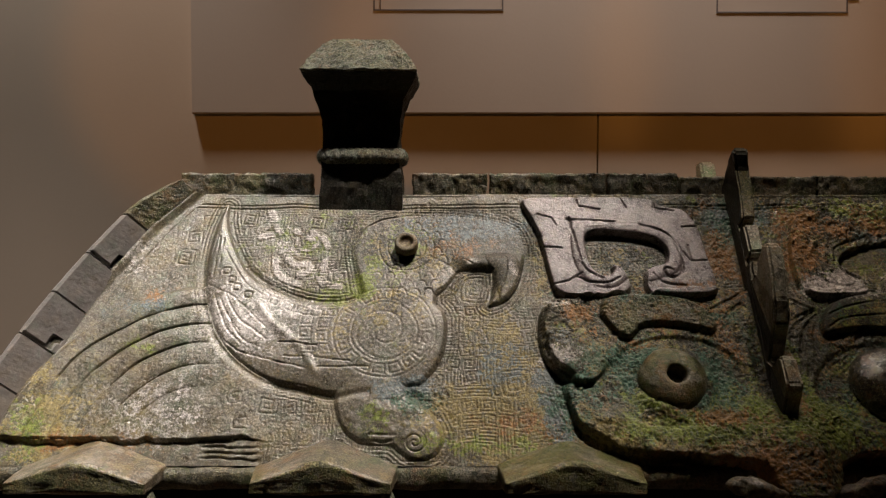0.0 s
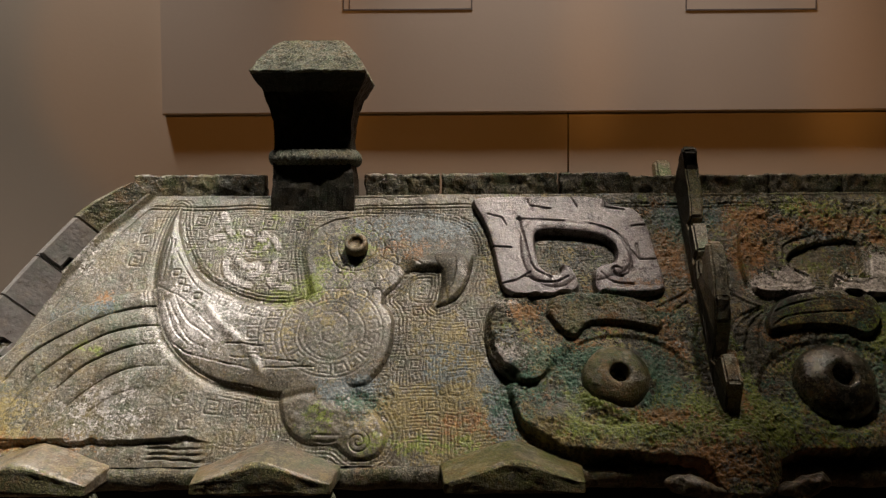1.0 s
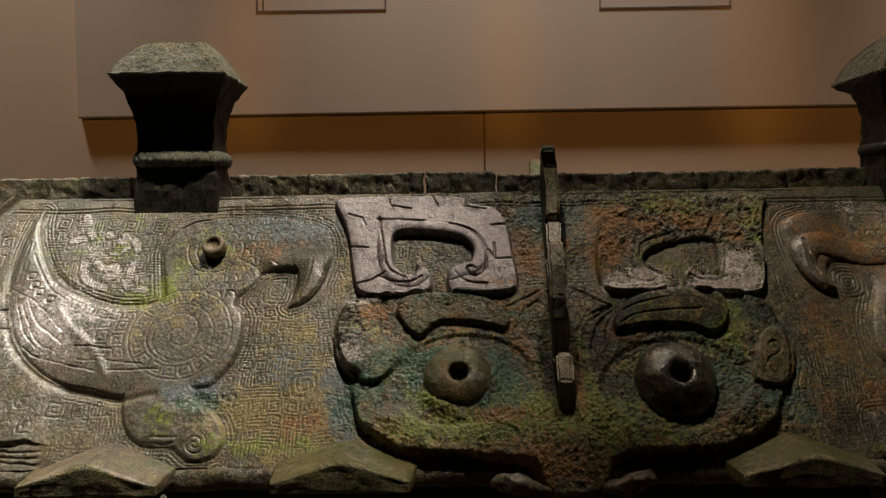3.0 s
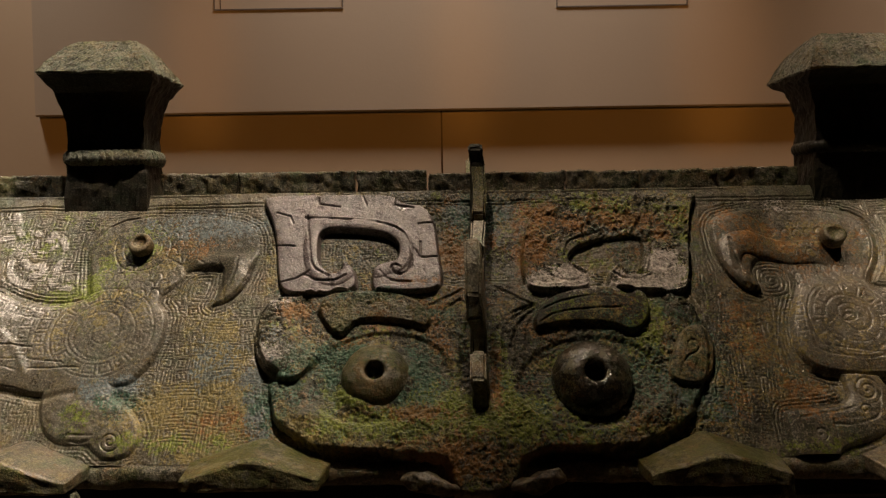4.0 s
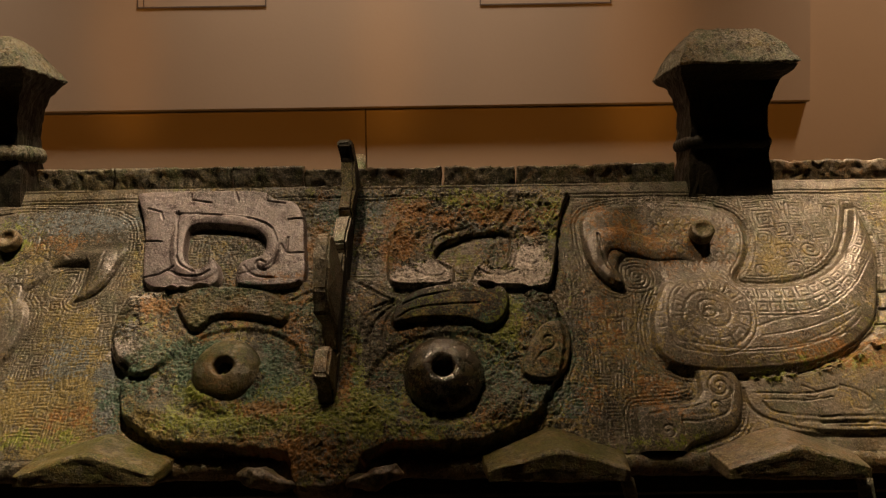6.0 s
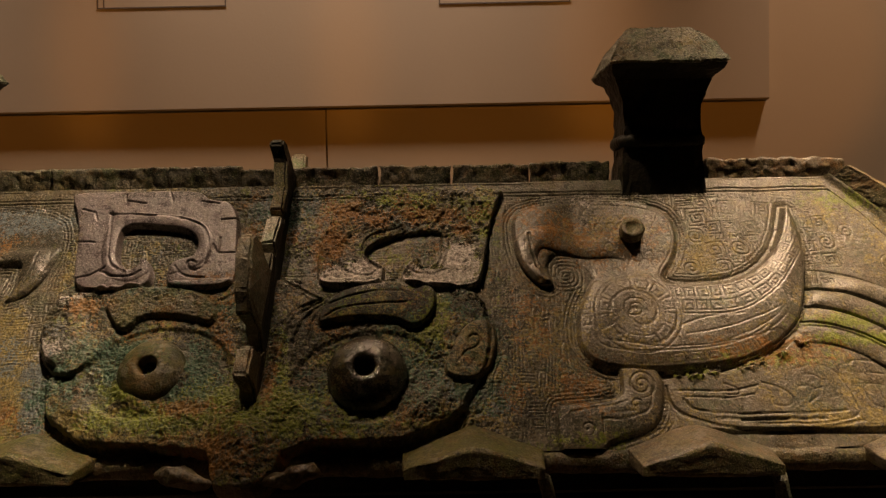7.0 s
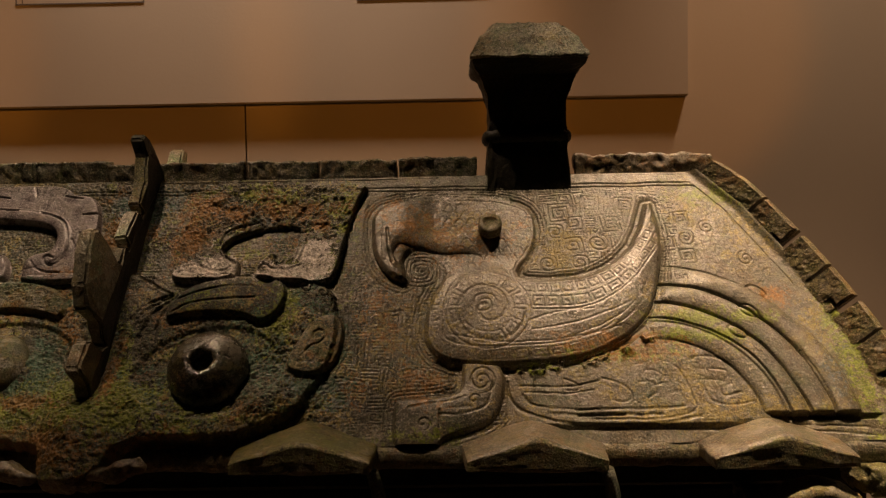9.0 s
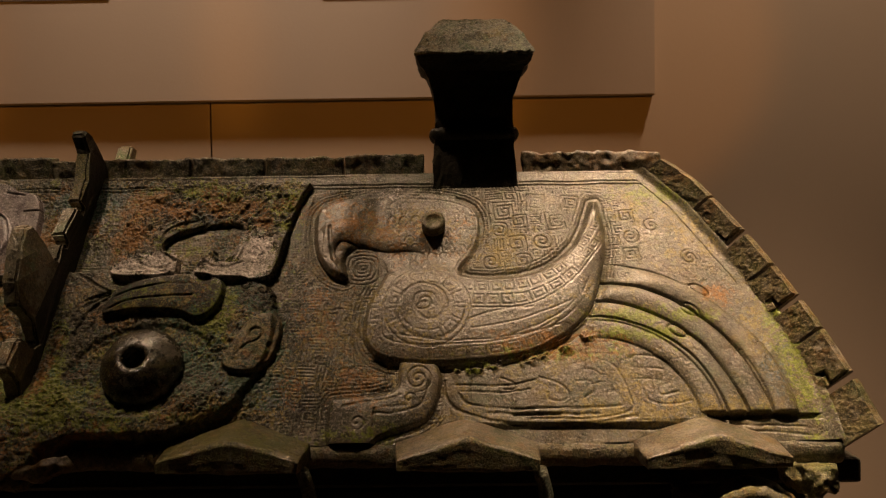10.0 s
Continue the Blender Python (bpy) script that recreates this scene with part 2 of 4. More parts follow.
        p = np.stack([p * 0.75 + q * 0.25, p * 0.25 + q * 0.75], 1).reshape(-1, 2)
    return p


def outline(text, times=2):
    return rounded([[float(c) for c in w.split(",")] for w in text.split()], times)


def inside_distance(poly, U, V, margin=4.0):
    """Distance from the outline: plus inside, minus outside; far off it stays at minus 99."""
    out = np.full(U.shape, -99.0)
    lo, hi = poly.min(0) - margin, poly.max(0) + margin
    sel = (U > lo[0]) & (U < hi[0]) & (V > lo[1]) & (V < hi[1])
    x, y = U[sel], V[sel]
    best, odd = np.full(x.shape, 1e9), np.zeros(x.shape, bool)
    for (ax, ay), (bx, by) in zip(poly, np.roll(poly, -1, 0)):
        dx, dy = bx - ax, by - ay
        t = np.clip(((x - ax) * dx + (y - ay) * dy) / (dx * dx + dy * dy + 1e-12), 0, 1)
        best = np.minimum(best, (x - ax - t * dx) ** 2 + (y - ay - t * dy) ** 2)
        if ay != by:
            odd ^= ((ay > y) != (by > y)) & (x < (bx - ax) * (y - ay) / (by - ay) + ax)
    d = np.sqrt(best)
    out[sel] = np.where(odd, d, -d)
    return out


def line_distance(points, U, V):
    best = np.full(U.shape, 1e9)
    for (ax, ay), (bx, by) in zip(points[:-1], points[1:]):
        dx, dy = bx - ax, by - ay
        t = np.clip(((U - ax) * dx + (V - ay) * dy) / (dx * dx + dy * dy + 1e-12), 0, 1)
        best = np.minimum(best, np.hypot(U - ax - t * dx, V - ay - t * dy))
    return best


def groove(dist, width):
    return 1 - smoothstep(width * 0.35, width, np.abs(dist))


def meander(U, V, wide, high, pitch, seed):
    """Square spirals, each in its own cell, with runs of plain parallel lines between: 1 in the cut line."""
    rng = np.random.RandomState(seed)
    table = rng.rand(64, 64, 3)
    j = np.floor(V / high).astype(int)
    shift = table[j % 64, 7, 0] * wide
    i = np.floor((U + shift) / wide).astype(int)
    x, y = (U + shift) - (i + 0.5) * wide, V - (j + 0.5) * high
    r = table[i % 64, j % 64]
    hand = np.where(r[..., 0] > 0.5, 1.0, -1.0)
    d = np.maximum(np.abs(x) * high / wide, np.abs(y))
    spiral = np.cos(2 * np.pi * (d / pitch + hand * np.arctan2(y, x) / (2 * np.pi) + r[..., 1]))
    lines = np.cos(2 * np.pi * np.where(r[..., 1] > 0.45, V, U) / pitch)
    return smoothstep(0.30, 0.85, np.where(r[..., 2] > 0.30, spiral, lines))


def scales(U, V, wide, high):
    """Rows of small arcs, like feathers or scales."""
    j = np.floor(V / high)
    x = (U + (j % 2) * wide / 2) % wide - wide / 2
    y = V - j * high
    return groove(np.hypot(x, (y - high * 0.15) * wide / high * 0.55) - wide * 0.36, 0.55) * (y > high * 0.1)


def ring_spiral(U, V, cu, cv, radius, pitch, squash=1.0):
    x, y = U - cu, (V - cv) * squash
    d = np.hypot(x, y)
    s = np.cos(2 * np.pi * (d / pitch - np.arctan2(y, x) / (2 * np.pi)))
    return smoothstep(0.45, 0.9, s) * (d < radius)


# ---- the front slope of the lid: one surface, parted into its reliefs ----
STEP = 0.31
EDGE_V = (-34, -14, 3, 20, 43, 60, 77, 96, 113, 119)
EDGE_U = (340, 339, 337, 332, 324, 316, 306.5, 296, 282, 277)

us = np.arange(-345, 345.01, STEP)
vs = np.arange(-41, 118.51, STEP)
U, V = np.meshgrid(us, vs, indexing="ij")
half = np.interp(V, EDGE_V, EDGE_U)
U = U / 345 * half                                   # the grid narrows with the slope
n_tone = fbm(U, V, 9, 3)
calm = 1 - 0.55 * smoothstep(140, 190, U) - 0.5 * smoothstep(-140, -190, U)      # the ends are better kept
H = (fbm(U, V, 40, 11, 3) - 0.5) * 1.6
grain = ((n_tone - 0.5) * 0.22 + (fbm(U, V, 2.2, 21, 3) - 0.5) * 0.16 - 0.22 * smoothstep(0.62, 0.74, fbm(U, V, 2.6, 27, 3))) * calm
H = H + grain
WHO = np.zeros(U.shape, int)
UB = U + (fbm(U, V, 13, 391, 2) - 0.5) * 1.3
VB = V + (fbm(U, V, 13, 397, 2) - 0.5) * 1.3
UW = U + (fbm(U, V, 16, 301, 2) - 0.5) * 2.4             # hand-cut lines waver
VW = V + (fbm(U, V, 16, 331, 2) - 0.5) * 2.4
hand_depth = 0.45 + 0.75 * smoothstep(0.30, 0.62, fbm(U, V, 12, 351, 3))

BIRD_W = "-259,115 -258,99 -251,82 -243,69 -228,60 -211,54 -196,54 -188,58 -190,66 -192,76 -194,86 -192,96 -186,101 -176,105 -157,105 -137,104 -115,99 -110,89 -110,78 -114,63 -121,54 -130,51 -127,58 -126,66 -126,73 -134,74 -143,72 -147,64 -155,56 -148,48 -148,37 -150,26 -155,18 -161,12 -185,11 -198,8 -210,11 -228,15 -241,23 -252,34 -259,48 -264,66 -265,85 -263,102"
BIRD_E = "119,101 145,105 170,104 184,101 192,96 194,83 190,71 183,62 185,57 198,56 214,57 228,63 241,77 251,106 254,78 251,62 246,45 240,33 229,24 216,17 198,13 179,12 162,12 147,15 140,22 139,32 141,43 147,55 150,61 145,69 140,73 133,73 129,68 130,61 131,55 123,57 117,65 114,74 113,84 113,94"
LEG_W = "-196,34 -199,12 -196,-3 -191,-10 -184,-14 -172,-14 -169,-17 -164,-21 -157,-21 -152,-18 -149,-12 -151,-5 -156,2 -163,5 -167,9 -166,34"
LEG_E = "156,20 156,6 155,1 150,-1 140,-2 130,-2 126,-4 126,-20 128,-25 137,-26 145,-25 148,-20 164,-16 171,-11 174,-1 175,7 172,14 172,20"
HORN_W = "-112,113 -105,115 -85,115 -58,115 -43,114 -40,109 -29,108 -24,101 -22,92 -21,80 -19,65 -20,58 -26,55 -40,55 -51,56 -54,61 -54,67 -52,72 -47,74 -42,75 -41,82 -44,87 -50,90 -63,92 -79,93 -80,84 -79,74 -75,69 -71,68 -68,71 -69,74 -65,74 -62,70 -60,65 -61,58 -81,55 -96,58 -99,65 -102,88 -106,101"
HORN_E = "112,113 107,105 103,91 98,60 94,55 85,54 75,54 61,54 58,60 60,67 65,72 68,72 67,70 70,67 75,68 77,75 78,84 77,86 71,87 57,85 44,80 41,73 46,71 51,68 51,61 49,56 41,55 22,55 19,60 18,73 20,86 23,98 30,107 60,112 92,114"
BROW_W = "-77,43 -78,49 -75,55 -67,57 -52,57 -37,55 -29,50 -24,42 -26,37 -29,36 -36,39 -51,41 -59,40 -62,36 -65,33 -70,34 -73,38"
BROW_E = "22,34 21,40 26,48 33,54 48,57 61,57 73,55 76,51 76,44 73,37 68,33 63,33 60,35 55,37 38,38 27,36"
MASK = "-97,57 -104,47 -105,32 -101,21 -91,16 -99,13 -94,-5 -84,-15 -68,-20 -38,-22 -20,-23 -16,-37 -12,-41 5,-41 10,-37 14,-23 36,-21 59,-21 81,-12 96,6 100,26 101,40 97,55 60,60 0,62 -60,60"
EAR_W = "-91,59 -103,54 -107,42 -106,28 -103,22 -99,17 -94,13 -88,11 -82,13 -76,22 -76,44 -82,56"
EAR_E = "103,25 103,33 100,38 94,38 89,35 85,29 81,20 78,12 83,8 92,8 98,12 101,17"


ragged_u, ragged_v = (fbm(U, V, 9, 511, 4) - 0.5) * 5.0, (fbm(U, V, 9, 521, 4) - 0.5) * 5.0


def raised(text, height, edge, dome=0.0, reach=12.0, times=2):
    d = inside_distance(outline(text, times), U + ragged_u * (text == MASK), V + ragged_v * (text == MASK))
    lift = height * smoothstep(0, edge, d) + dome * np.sqrt(np.clip(1 - (1 - np.clip(d, 0, reach) / reach) ** 2, 0, 1))
    return d, np.where(d > 0, lift, 0)


def lay(code, text, height, edge, dome=0.0, reach=12.0, times=2):
    global H
    d, lift = raised(text, height, edge, dome, reach, times)
    H = H + lift
    WHO[d > 0] = code
    return d


def along_curve(text, U, V, reach=45.0):
    """Way along a curve and distance to its left, for cut bands that follow it; far off the distance stays at 99."""
    pts = np.array([[float(c) for c in w.split(",")] for w in text.split()])
    lo, hi = pts.min(0) - reach, pts.max(0) + reach
    sel = (U > lo[0]) & (U < hi[0]) & (V > lo[1]) & (V < hi[1])
    s_all, side_all = np.zeros(U.shape), np.full(U.shape, 99.0)
    U, V = U[sel], V[sel]
    for _ in range(2):
        mid = np.stack([pts[:-1] * 0.75 + pts[1:] * 0.25, pts[:-1] * 0.25 + pts[1:] * 0.75], 1).reshape(-1, 2)
        pts = np.vstack([pts[:1], mid, pts[-1:]])
    best, s_at, side = np.full(U.shape, 1e9), np.zeros(U.shape), np.zeros(U.shape)
    run = 0.0
    for (ax, ay), (bx, by) in zip(pts[:-1], pts[1:]):
        dx, dy = bx - ax, by - ay
        n = math.hypot(dx, dy)
        t = np.clip(((U - ax) * dx + (V - ay) * dy) / (n * n + 1e-12), 0, 1)
        d = np.hypot(U - ax - t * dx, V - ay - t * dy)
        near = d < best
        best = np.where(near, d, best)
        s_at = np.where(near, run + t * n, s_at)
        side = np.where(near, np.sign(dx * (V - ay) - dy * (U - ax)), side)
        run += n
    s_all[sel], side_all[sel] = s_at, best * side
    return s_all, side_all


def cells(s, d, lo, hi, size):
    """A band of small framed boxes between two distances."""
    inner = (d > lo) & (d < hi)
    x = (s % size) - size / 2
    y = d - (lo + hi) / 2
    q = np.maximum(np.abs(x) / (size / 2), np.abs(y) / ((hi - lo) / 2))
    return inner * (groove((q - 0.72) * size / 2, 0.55) + 0.8 * (q < 0.22))


# tails: nested arcs that sweep from the body down to the corner
for side, cu in ((-1, 256), (1, 241)):
    x, y = (side * U - cu) / 83, (V + 17) / 80
    rr = np.hypot(np.maximum(x, 0), np.maximum(y, 0))
    bird = inside_distance(outline(BIRD_W if side < 0 else BIRD_E), U, V)
    zone = (side * U > cu - 6) * (V > -12) * (rr < 1.04) * (bird < 0) * smoothstep(cu - 8, cu + 12, side * U)
    wob = (fbm(U, V, 22, 61, 2) - 0.5) * 2.4
    rs = (1.0, 0.875, 0.747, 0.62, 0.49) if side < 0 else (1.0, 0.863, 0.735, 0.635)
    broken = smoothstep(0.36, 0.52, fbm(U, V, 20, 63, 2))
    for r in rs:
        strong = (0.3 if r == 1.0 else 1.0) * (0.6 if side < 0 else 1.3) * ((0.25 + 0.9 * broken) if side < 0 else 1.0)
        H -= 1.2 * strong * groove((rr - r) * 80 + wob, 0.62 if side < 0 else 0.85) * zone
        H += (0.9 if side < 0 else 1.5) * np.sqrt(np.clip(1 - ((rr - r + 0.062) * 80 / 5.2) ** 2, 0, 1)) * zone * (V > -11)
    ragged = V + (n_tone - 0.5) * (6 if side < 0 else 1.5)
    lip = smoothstep(-12.5, -11, ragged)
    if side > 0:                                     # in the east the inner part is one flat broad feather
        lip = np.where(U < 285, smoothstep(-17, -14.5, V), lip) * smoothstep(176, 184, U) * (V < 70)
        H += 2.2 * smoothstep(1.02, 0.98, rr) * lip * (bird < 0) * smoothstep(52, 40, V - 0.3 * (U - 241))
    else:
        H += 2.2 * smoothstep(1.02, 0.98, rr) * lip * smoothstep(222, 240, -U) * (bird < 0)
for cu, cv in ((293, 48), (286, 36.5), (279, 26)):
    along, across = (U - cu) * 0.85 - (V - cv) * 0.53, (U - cu) * 0.53 + (V - cv) * 0.85
    drop = np.hypot(along / 4.4, across / 2.7)
    H -= 0.55 * groove((drop - 1) * 3.2, 0.65)
    H += 0.5 * smoothstep(0.9, 0.4, drop)
for side in (-1, 1):                                 # a soft foot along the hips
    H += 2.6 * smoothstep(7, 0, half - side * U) ** 2

back = meander(UW, VW, 7.8, 6.6, 1.55, 5)
d_bw = inside_distance(outline(BIRD_W, 1), U, V)
d_lw = inside_distance(outline(LEG_W), U, V)
both = np.maximum(d_bw, d_lw)
beak = smoothstep(84, 76, V) * smoothstep(-146, -138, U)                         # the hooked tip stands out again
flush = smoothstep(58, 78, V) * smoothstep(-203, -195, U)                        # the head hardly leaves the ground
low = 1 - 0.92 * flush * (1 - beak)
H += np.where(both > 0, low * (0.8 * smoothstep(0, 2.0, both) + 1.9 * np.sqrt(np.clip(1 - (1 - np.clip(both, 0, 14) / 14) ** 2, 0, 1))), 0)
H += 1.1 * beak * np.sqrt(np.clip(1 - ((UB + 118 + 0.25 * (V - 66)) / 7.5) ** 2, 0, 1)) * (d_bw > 0)
H -= 0.8 * np.exp(-((d_bw + 1.5) / 1.6) ** 2) * smoothstep(90, 70, V) * (U < -182)   # a soft furrow along the wing and neck
WHO[both > 0] = 1
d_be = inside_distance(outline(BIRD_E, 1), U, V)
neck = smoothstep(52, 70, V) * smoothstep(206, 186, U)
high = 1 - 0.72 * neck * smoothstep(128, 146, U) - 0.25 * neck
H += np.where(d_be > 0, high * (1.0 * smoothstep(0, 2.2, d_be) + 3.0 * np.sqrt(np.clip(1 - (1 - np.clip(d_be, 0, 17) / 17) ** 2, 0, 1))), 0)
H -= 0.9 * np.exp(-((d_be + 1.4) / 1.6) ** 2) * (U > 182)                            # a soft furrow along the wing
WHO[d_be > 0] = 2
d_le = inside_distance(outline(LEG_E), U, V)
H += np.where((d_le > 0) & (d_be <= 0), 0.9 * smoothstep(0, 1.6, d_le) + 2.6 * np.sqrt(np.clip(1 - (1 - np.clip(d_le, 0, 9) / 9) ** 2, 0, 1)), 0)
WHO[d_le > 0] = 2
d_mask = lay(3, MASK, 3.0, 2.2, 1.2, 20)
H += ((1.5 + 4.0 * np.exp(-(U / 62) ** 2)) * smoothstep(20, -14, V) + 9.0 * np.exp(-((U + 3) / 12) ** 2) * smoothstep(4, -20, V)) * smoothstep(0, 2.5, d_mask) * (d_mask > 0)
H -= 1.9 * smoothstep(78, 97, U) * smoothstep(-14, 8, V) * smoothstep(0, 2.5, d_mask) * (d_mask > 0)
round_eye = np.hypot(U + 49.5, V - 13.5)
H += (2.6 + 1.2 * np.cos(3 * np.arctan2(V - 13.5, U + 49.5))) * np.exp(-(np.clip(round_eye - 14, 0, 99) / 4.5) ** 2) * (d_mask > 0)
d_hw = lay(4, HORN_W, 3.2, 1.3, 0.7, 5, 2)
d_he, lift = raised(HORN_E, 2.9, 1.2, 0.6, 5, 2)
H += lift * (0.85 + 0.25 * smoothstep(88, 74, V) + 0.3 * smoothstep(92, 102, U))
WHO[d_he > 0] = 5
lay(6, BROW_W, 2.2, 1.8, 1.2, 7)
d_re = lay(7, BROW_E, 2.8, 1.4, 1.0, 6)
d_ew, lift = raised(EAR_W, 2.0, 1.3, 0.8, 6)
H += 1.3 * lift * smoothstep(-76, -92, U + 0.45 * (V - 30))
WHO[d_ew > 0] = 8
d_ee = lay(9, EAR_E, 2.0, 1.2, 0.8, 6)

# cut lines
def square_curl(cu, cv, radius, pitch, hand=1.0, round_off=0.0):
    """A spiral with square corners, cut round one point: the line, and the room that it takes."""
    x, y = UB - cu, VB - cv
    d = np.maximum(np.abs(x), np.abs(y)) * (1 - round_off) + np.hypot(x, y) * round_off
    line = smoothstep(0.25, 0.8, np.cos(2 * np.pi * (d / pitch + hand * np.arctan2(y, x) / (2 * np.pi))))
    return line * (d < radius), d < radius + 0.8


jitter = (fbm(U, V, 3.5, 611, 3) - 0.5) * 0.55
uneven = 0.35 + 0.9 * smoothstep(0.30, 0.60, fbm(U, V, 6, 621, 3))


def stroke(text, width=0.7):
    """A cut line through the given places."""
    _, off = along_curve(text, UB, VB, 3.0)
    return groove(off + jitter, width) * uneven


worn = smoothstep(0.33, 0.62, fbm(U, V, 30, 77, 3))
plain = (WHO == 0)
tail_zone = ((np.hypot(np.maximum((-U - 256) / 83, 0), np.maximum((V + 17) / 80, 0)) < 1.0) & (U < -225) & (V > -24) & (V < 48)) | ((np.hypot(np.maximum((U - 241) / 83, 0), np.maximum((V + 17) / 80, 0)) < 1.0) & (U > 176) & (V < 54) & (V > -24))
CURLS = (                        # place, size, pitch, hand, roundness
    (206, 94, 6.0, 2.1, 1, 0.1), (203, 83, 4.6, 2.0, -1, 0.6), (213, 88, 4.4, 1.9, 1, 0.1), (211, 75, 5.0, 2.4, 1, 0.2), (198, 65, 4.6, 2.2, -1, 0.7), (213, 65, 5.0, 2.2, 1, 0.7), (223, 76, 5.0, 2.4, -1, 0.9), (231, 87, 5.6, 2.0, 1, 0.0), (239, 98, 5.0, 1.9, -1, 0.0), (222, 99, 5.4, 2.0, -1, 0.0),
    (138, 62, 9.5, 2.0, 1, 0.6), (-135, 62, 8.5, 1.9, -1, 0.2), (265, 68, 4.4, 2.0, 1, 0.1), (266, 78, 4.4, 2.0, -1, 0.8), (277, 84, 4.2, 2.4, 1, 1.0), (292, 66, 4.2, 2.4, 1, 1.0), (265, 90, 4.0, 1.9, 1, 0.0),
    (-203, 92, 5.0, 1.9, 1, 0.0), (-199, 100, 4.4, 1.8, -1, 0.0), (-204, 82, 4.2, 1.9, 1, 0.0), (-244, 77, 4.4, 1.9, 1, 0.0), (-213, 101, 4.2, 1.9, -1, 0.0), (-248, 103, 4.0, 1.9, -1, 0.0), (-263, 84, 0.1, 2, 1, 0), (-274, 92, 4.6, 2.1, 1, 0.1), (-276, 80, 4.6, 2.1, -1, 0.1), (-268, 101, 4.0, 2.0, 1, 0.1),
    (-237, -4, 3.6, 2.2, 1, 0.2), (-227, 4, 4.4, 2.2, -1, 0.1), (-241, 7, 4.0, 2.6, 1, 0.6), (-118, 14, 7.0, 2.4, 1, 0.3))
taken = np.zeros(U.shape, bool)
for cu, cv, radius, pitch, hand, soft in CURLS:
    line, room = square_curl(cu, cv, radius, pitch, hand, soft)
    H -= np.where(U > 0, 0.30, 0.27) * line * plain * hand_depth
    taken |= room
ends = (half - np.abs(U) > 14) & (np.abs(U) < 262)
H -= np.where(U > 90, 0.30, 0.29) * back * plain * ~tail_zone * ~taken * (0.45 + 0.55 * worn) * hand_depth * smoothstep(110, 108.5, V) * ends * (1 - 0.8 * smoothstep(30, 18, np.abs(U)) - 0.55 * smoothstep(18, 30, U) * smoothstep(125, 105, U) * smoothstep(60, 90, V))
for at in (109.5, 111.6):
    H -= 0.5 * groove(VB - at, 0.6) * plain * (half - np.abs(U) > 9)
for side in (-1, 1):
    H -= 0.35 * groove(half - side * UB - 9.0, 0.6) * plain * (V > 52) * (V < 110)
for d, grip in ((d_bw, 1.0), (d_be, 1.0), (d_lw, 0.8), (d_le, 0.9), (d_mask, 0.8)):
    for at in (-1.9, -3.6, -5.3):
        H -= 0.32 * grip * groove(d - at, 0.6) * (d < -0.4) * plain * (0.35 + 0.65 * worn) * (~tail_zone | (V < -13))
# the broad feather under the eastern tail: rim lines, scrolls, a hooked inner line
leaf = plain & (d_be < -1) & (d_le < -1)
for text, deep, width in (("176,5 176,-2 180,-8 187,-12 202,-15 220,-16 239,-15 256,-12", 0.9, 0.9), ("182,-2 184,-6 190,-8 213,-9 250,-8 251,-6 249,-1 244,-1 244,-4", 0.8, 0.8), ("194,-10.5 220,-11.5 240,-11", 1.3, 1.0),
                          ("212,-13.2 235,-13.4 256,-10.5 254,-2 252,5 248,12 242,14 230,11", 0.55, 0.7), ("181,2 198,1 215,4", 0.6, 0.7), ("183,-1 198,-2 212,0", 0.5, 0.6), ("187,4 186,-1", 0.4, 0.6), ("200,5 206,3 206,0 201,0", 0.45, 0.6),
                          ("217,5 226,2 229,-3 225,-6 219,-5 220,-2", 0.6, 0.7), ("232,3 238,4 240,-1 235,-4", 0.5, 0.7), ("275,-2 267,-4 266,0 272,2 266,4 257,4", 0.7, 0.7), ("252,12 262,15 270,13 276,6", 0.6, 0.7), ("260,-1 262,-6 270,-8 280,-6", 0.5, 0.7), ("258,9 266,9 270,8", 0.4, 0.6),
                          ("258,-14 285,-15 330,-18", 0.6, 0.7), ("258,-17.5 290,-18 330,-21", 0.5, 0.7), ("236,9 242,8 243,3 238,2", 0.4, 0.6)):
    H -= 0.6 * deep * stroke(text, width) * leaf * (0.6 + 0.6 * worn)
for at in (-15.2, -17.6, -20.0):
    H -= 0.75 * groove(VB - at + (n_tone - 0.5) * 3.0, 0.7) * plain * hand_depth * smoothstep(-253, -249, U) * smoothstep(-226, -230, U)
for at in (-12, -9, -6, -3, 0, 3):
    H -= 0.26 * groove(VB - at + (n_tone - 0.5) * 2.6, 0.6) * plain * worn * smoothstep(-224, -220, U) * (d_lw < -2) * (U < -190) * hand_depth
tips = smoothstep(286, 292, np.abs(U)) * smoothstep(334, 330, np.abs(U)) * (V > -14) * (V < -11.5)
H -= 1.6 * tips * (U > 0)
# the western bird: feathers that fan from the wing tip, small boxes, a ringed breast
on_w = d_bw > 1.2
near = np.hypot(UB + 177, (VB - 39) * 1.02)
angle = np.arctan2(V - 39, U + 177)
WING_W = "-257,130 -259,115 -258,99 -251,82 -243,69 -228,60 -211,54 -196,54 -186,57"
s, dist = along_curve(WING_W, UB, VB)
dist = -dist
wing = on_w & (near > 24) & (dist > 0) & (V < 108) & (U < -186)
H -= 0.22 * groove(dist - 2.0, 0.6) * wing * hand_depth
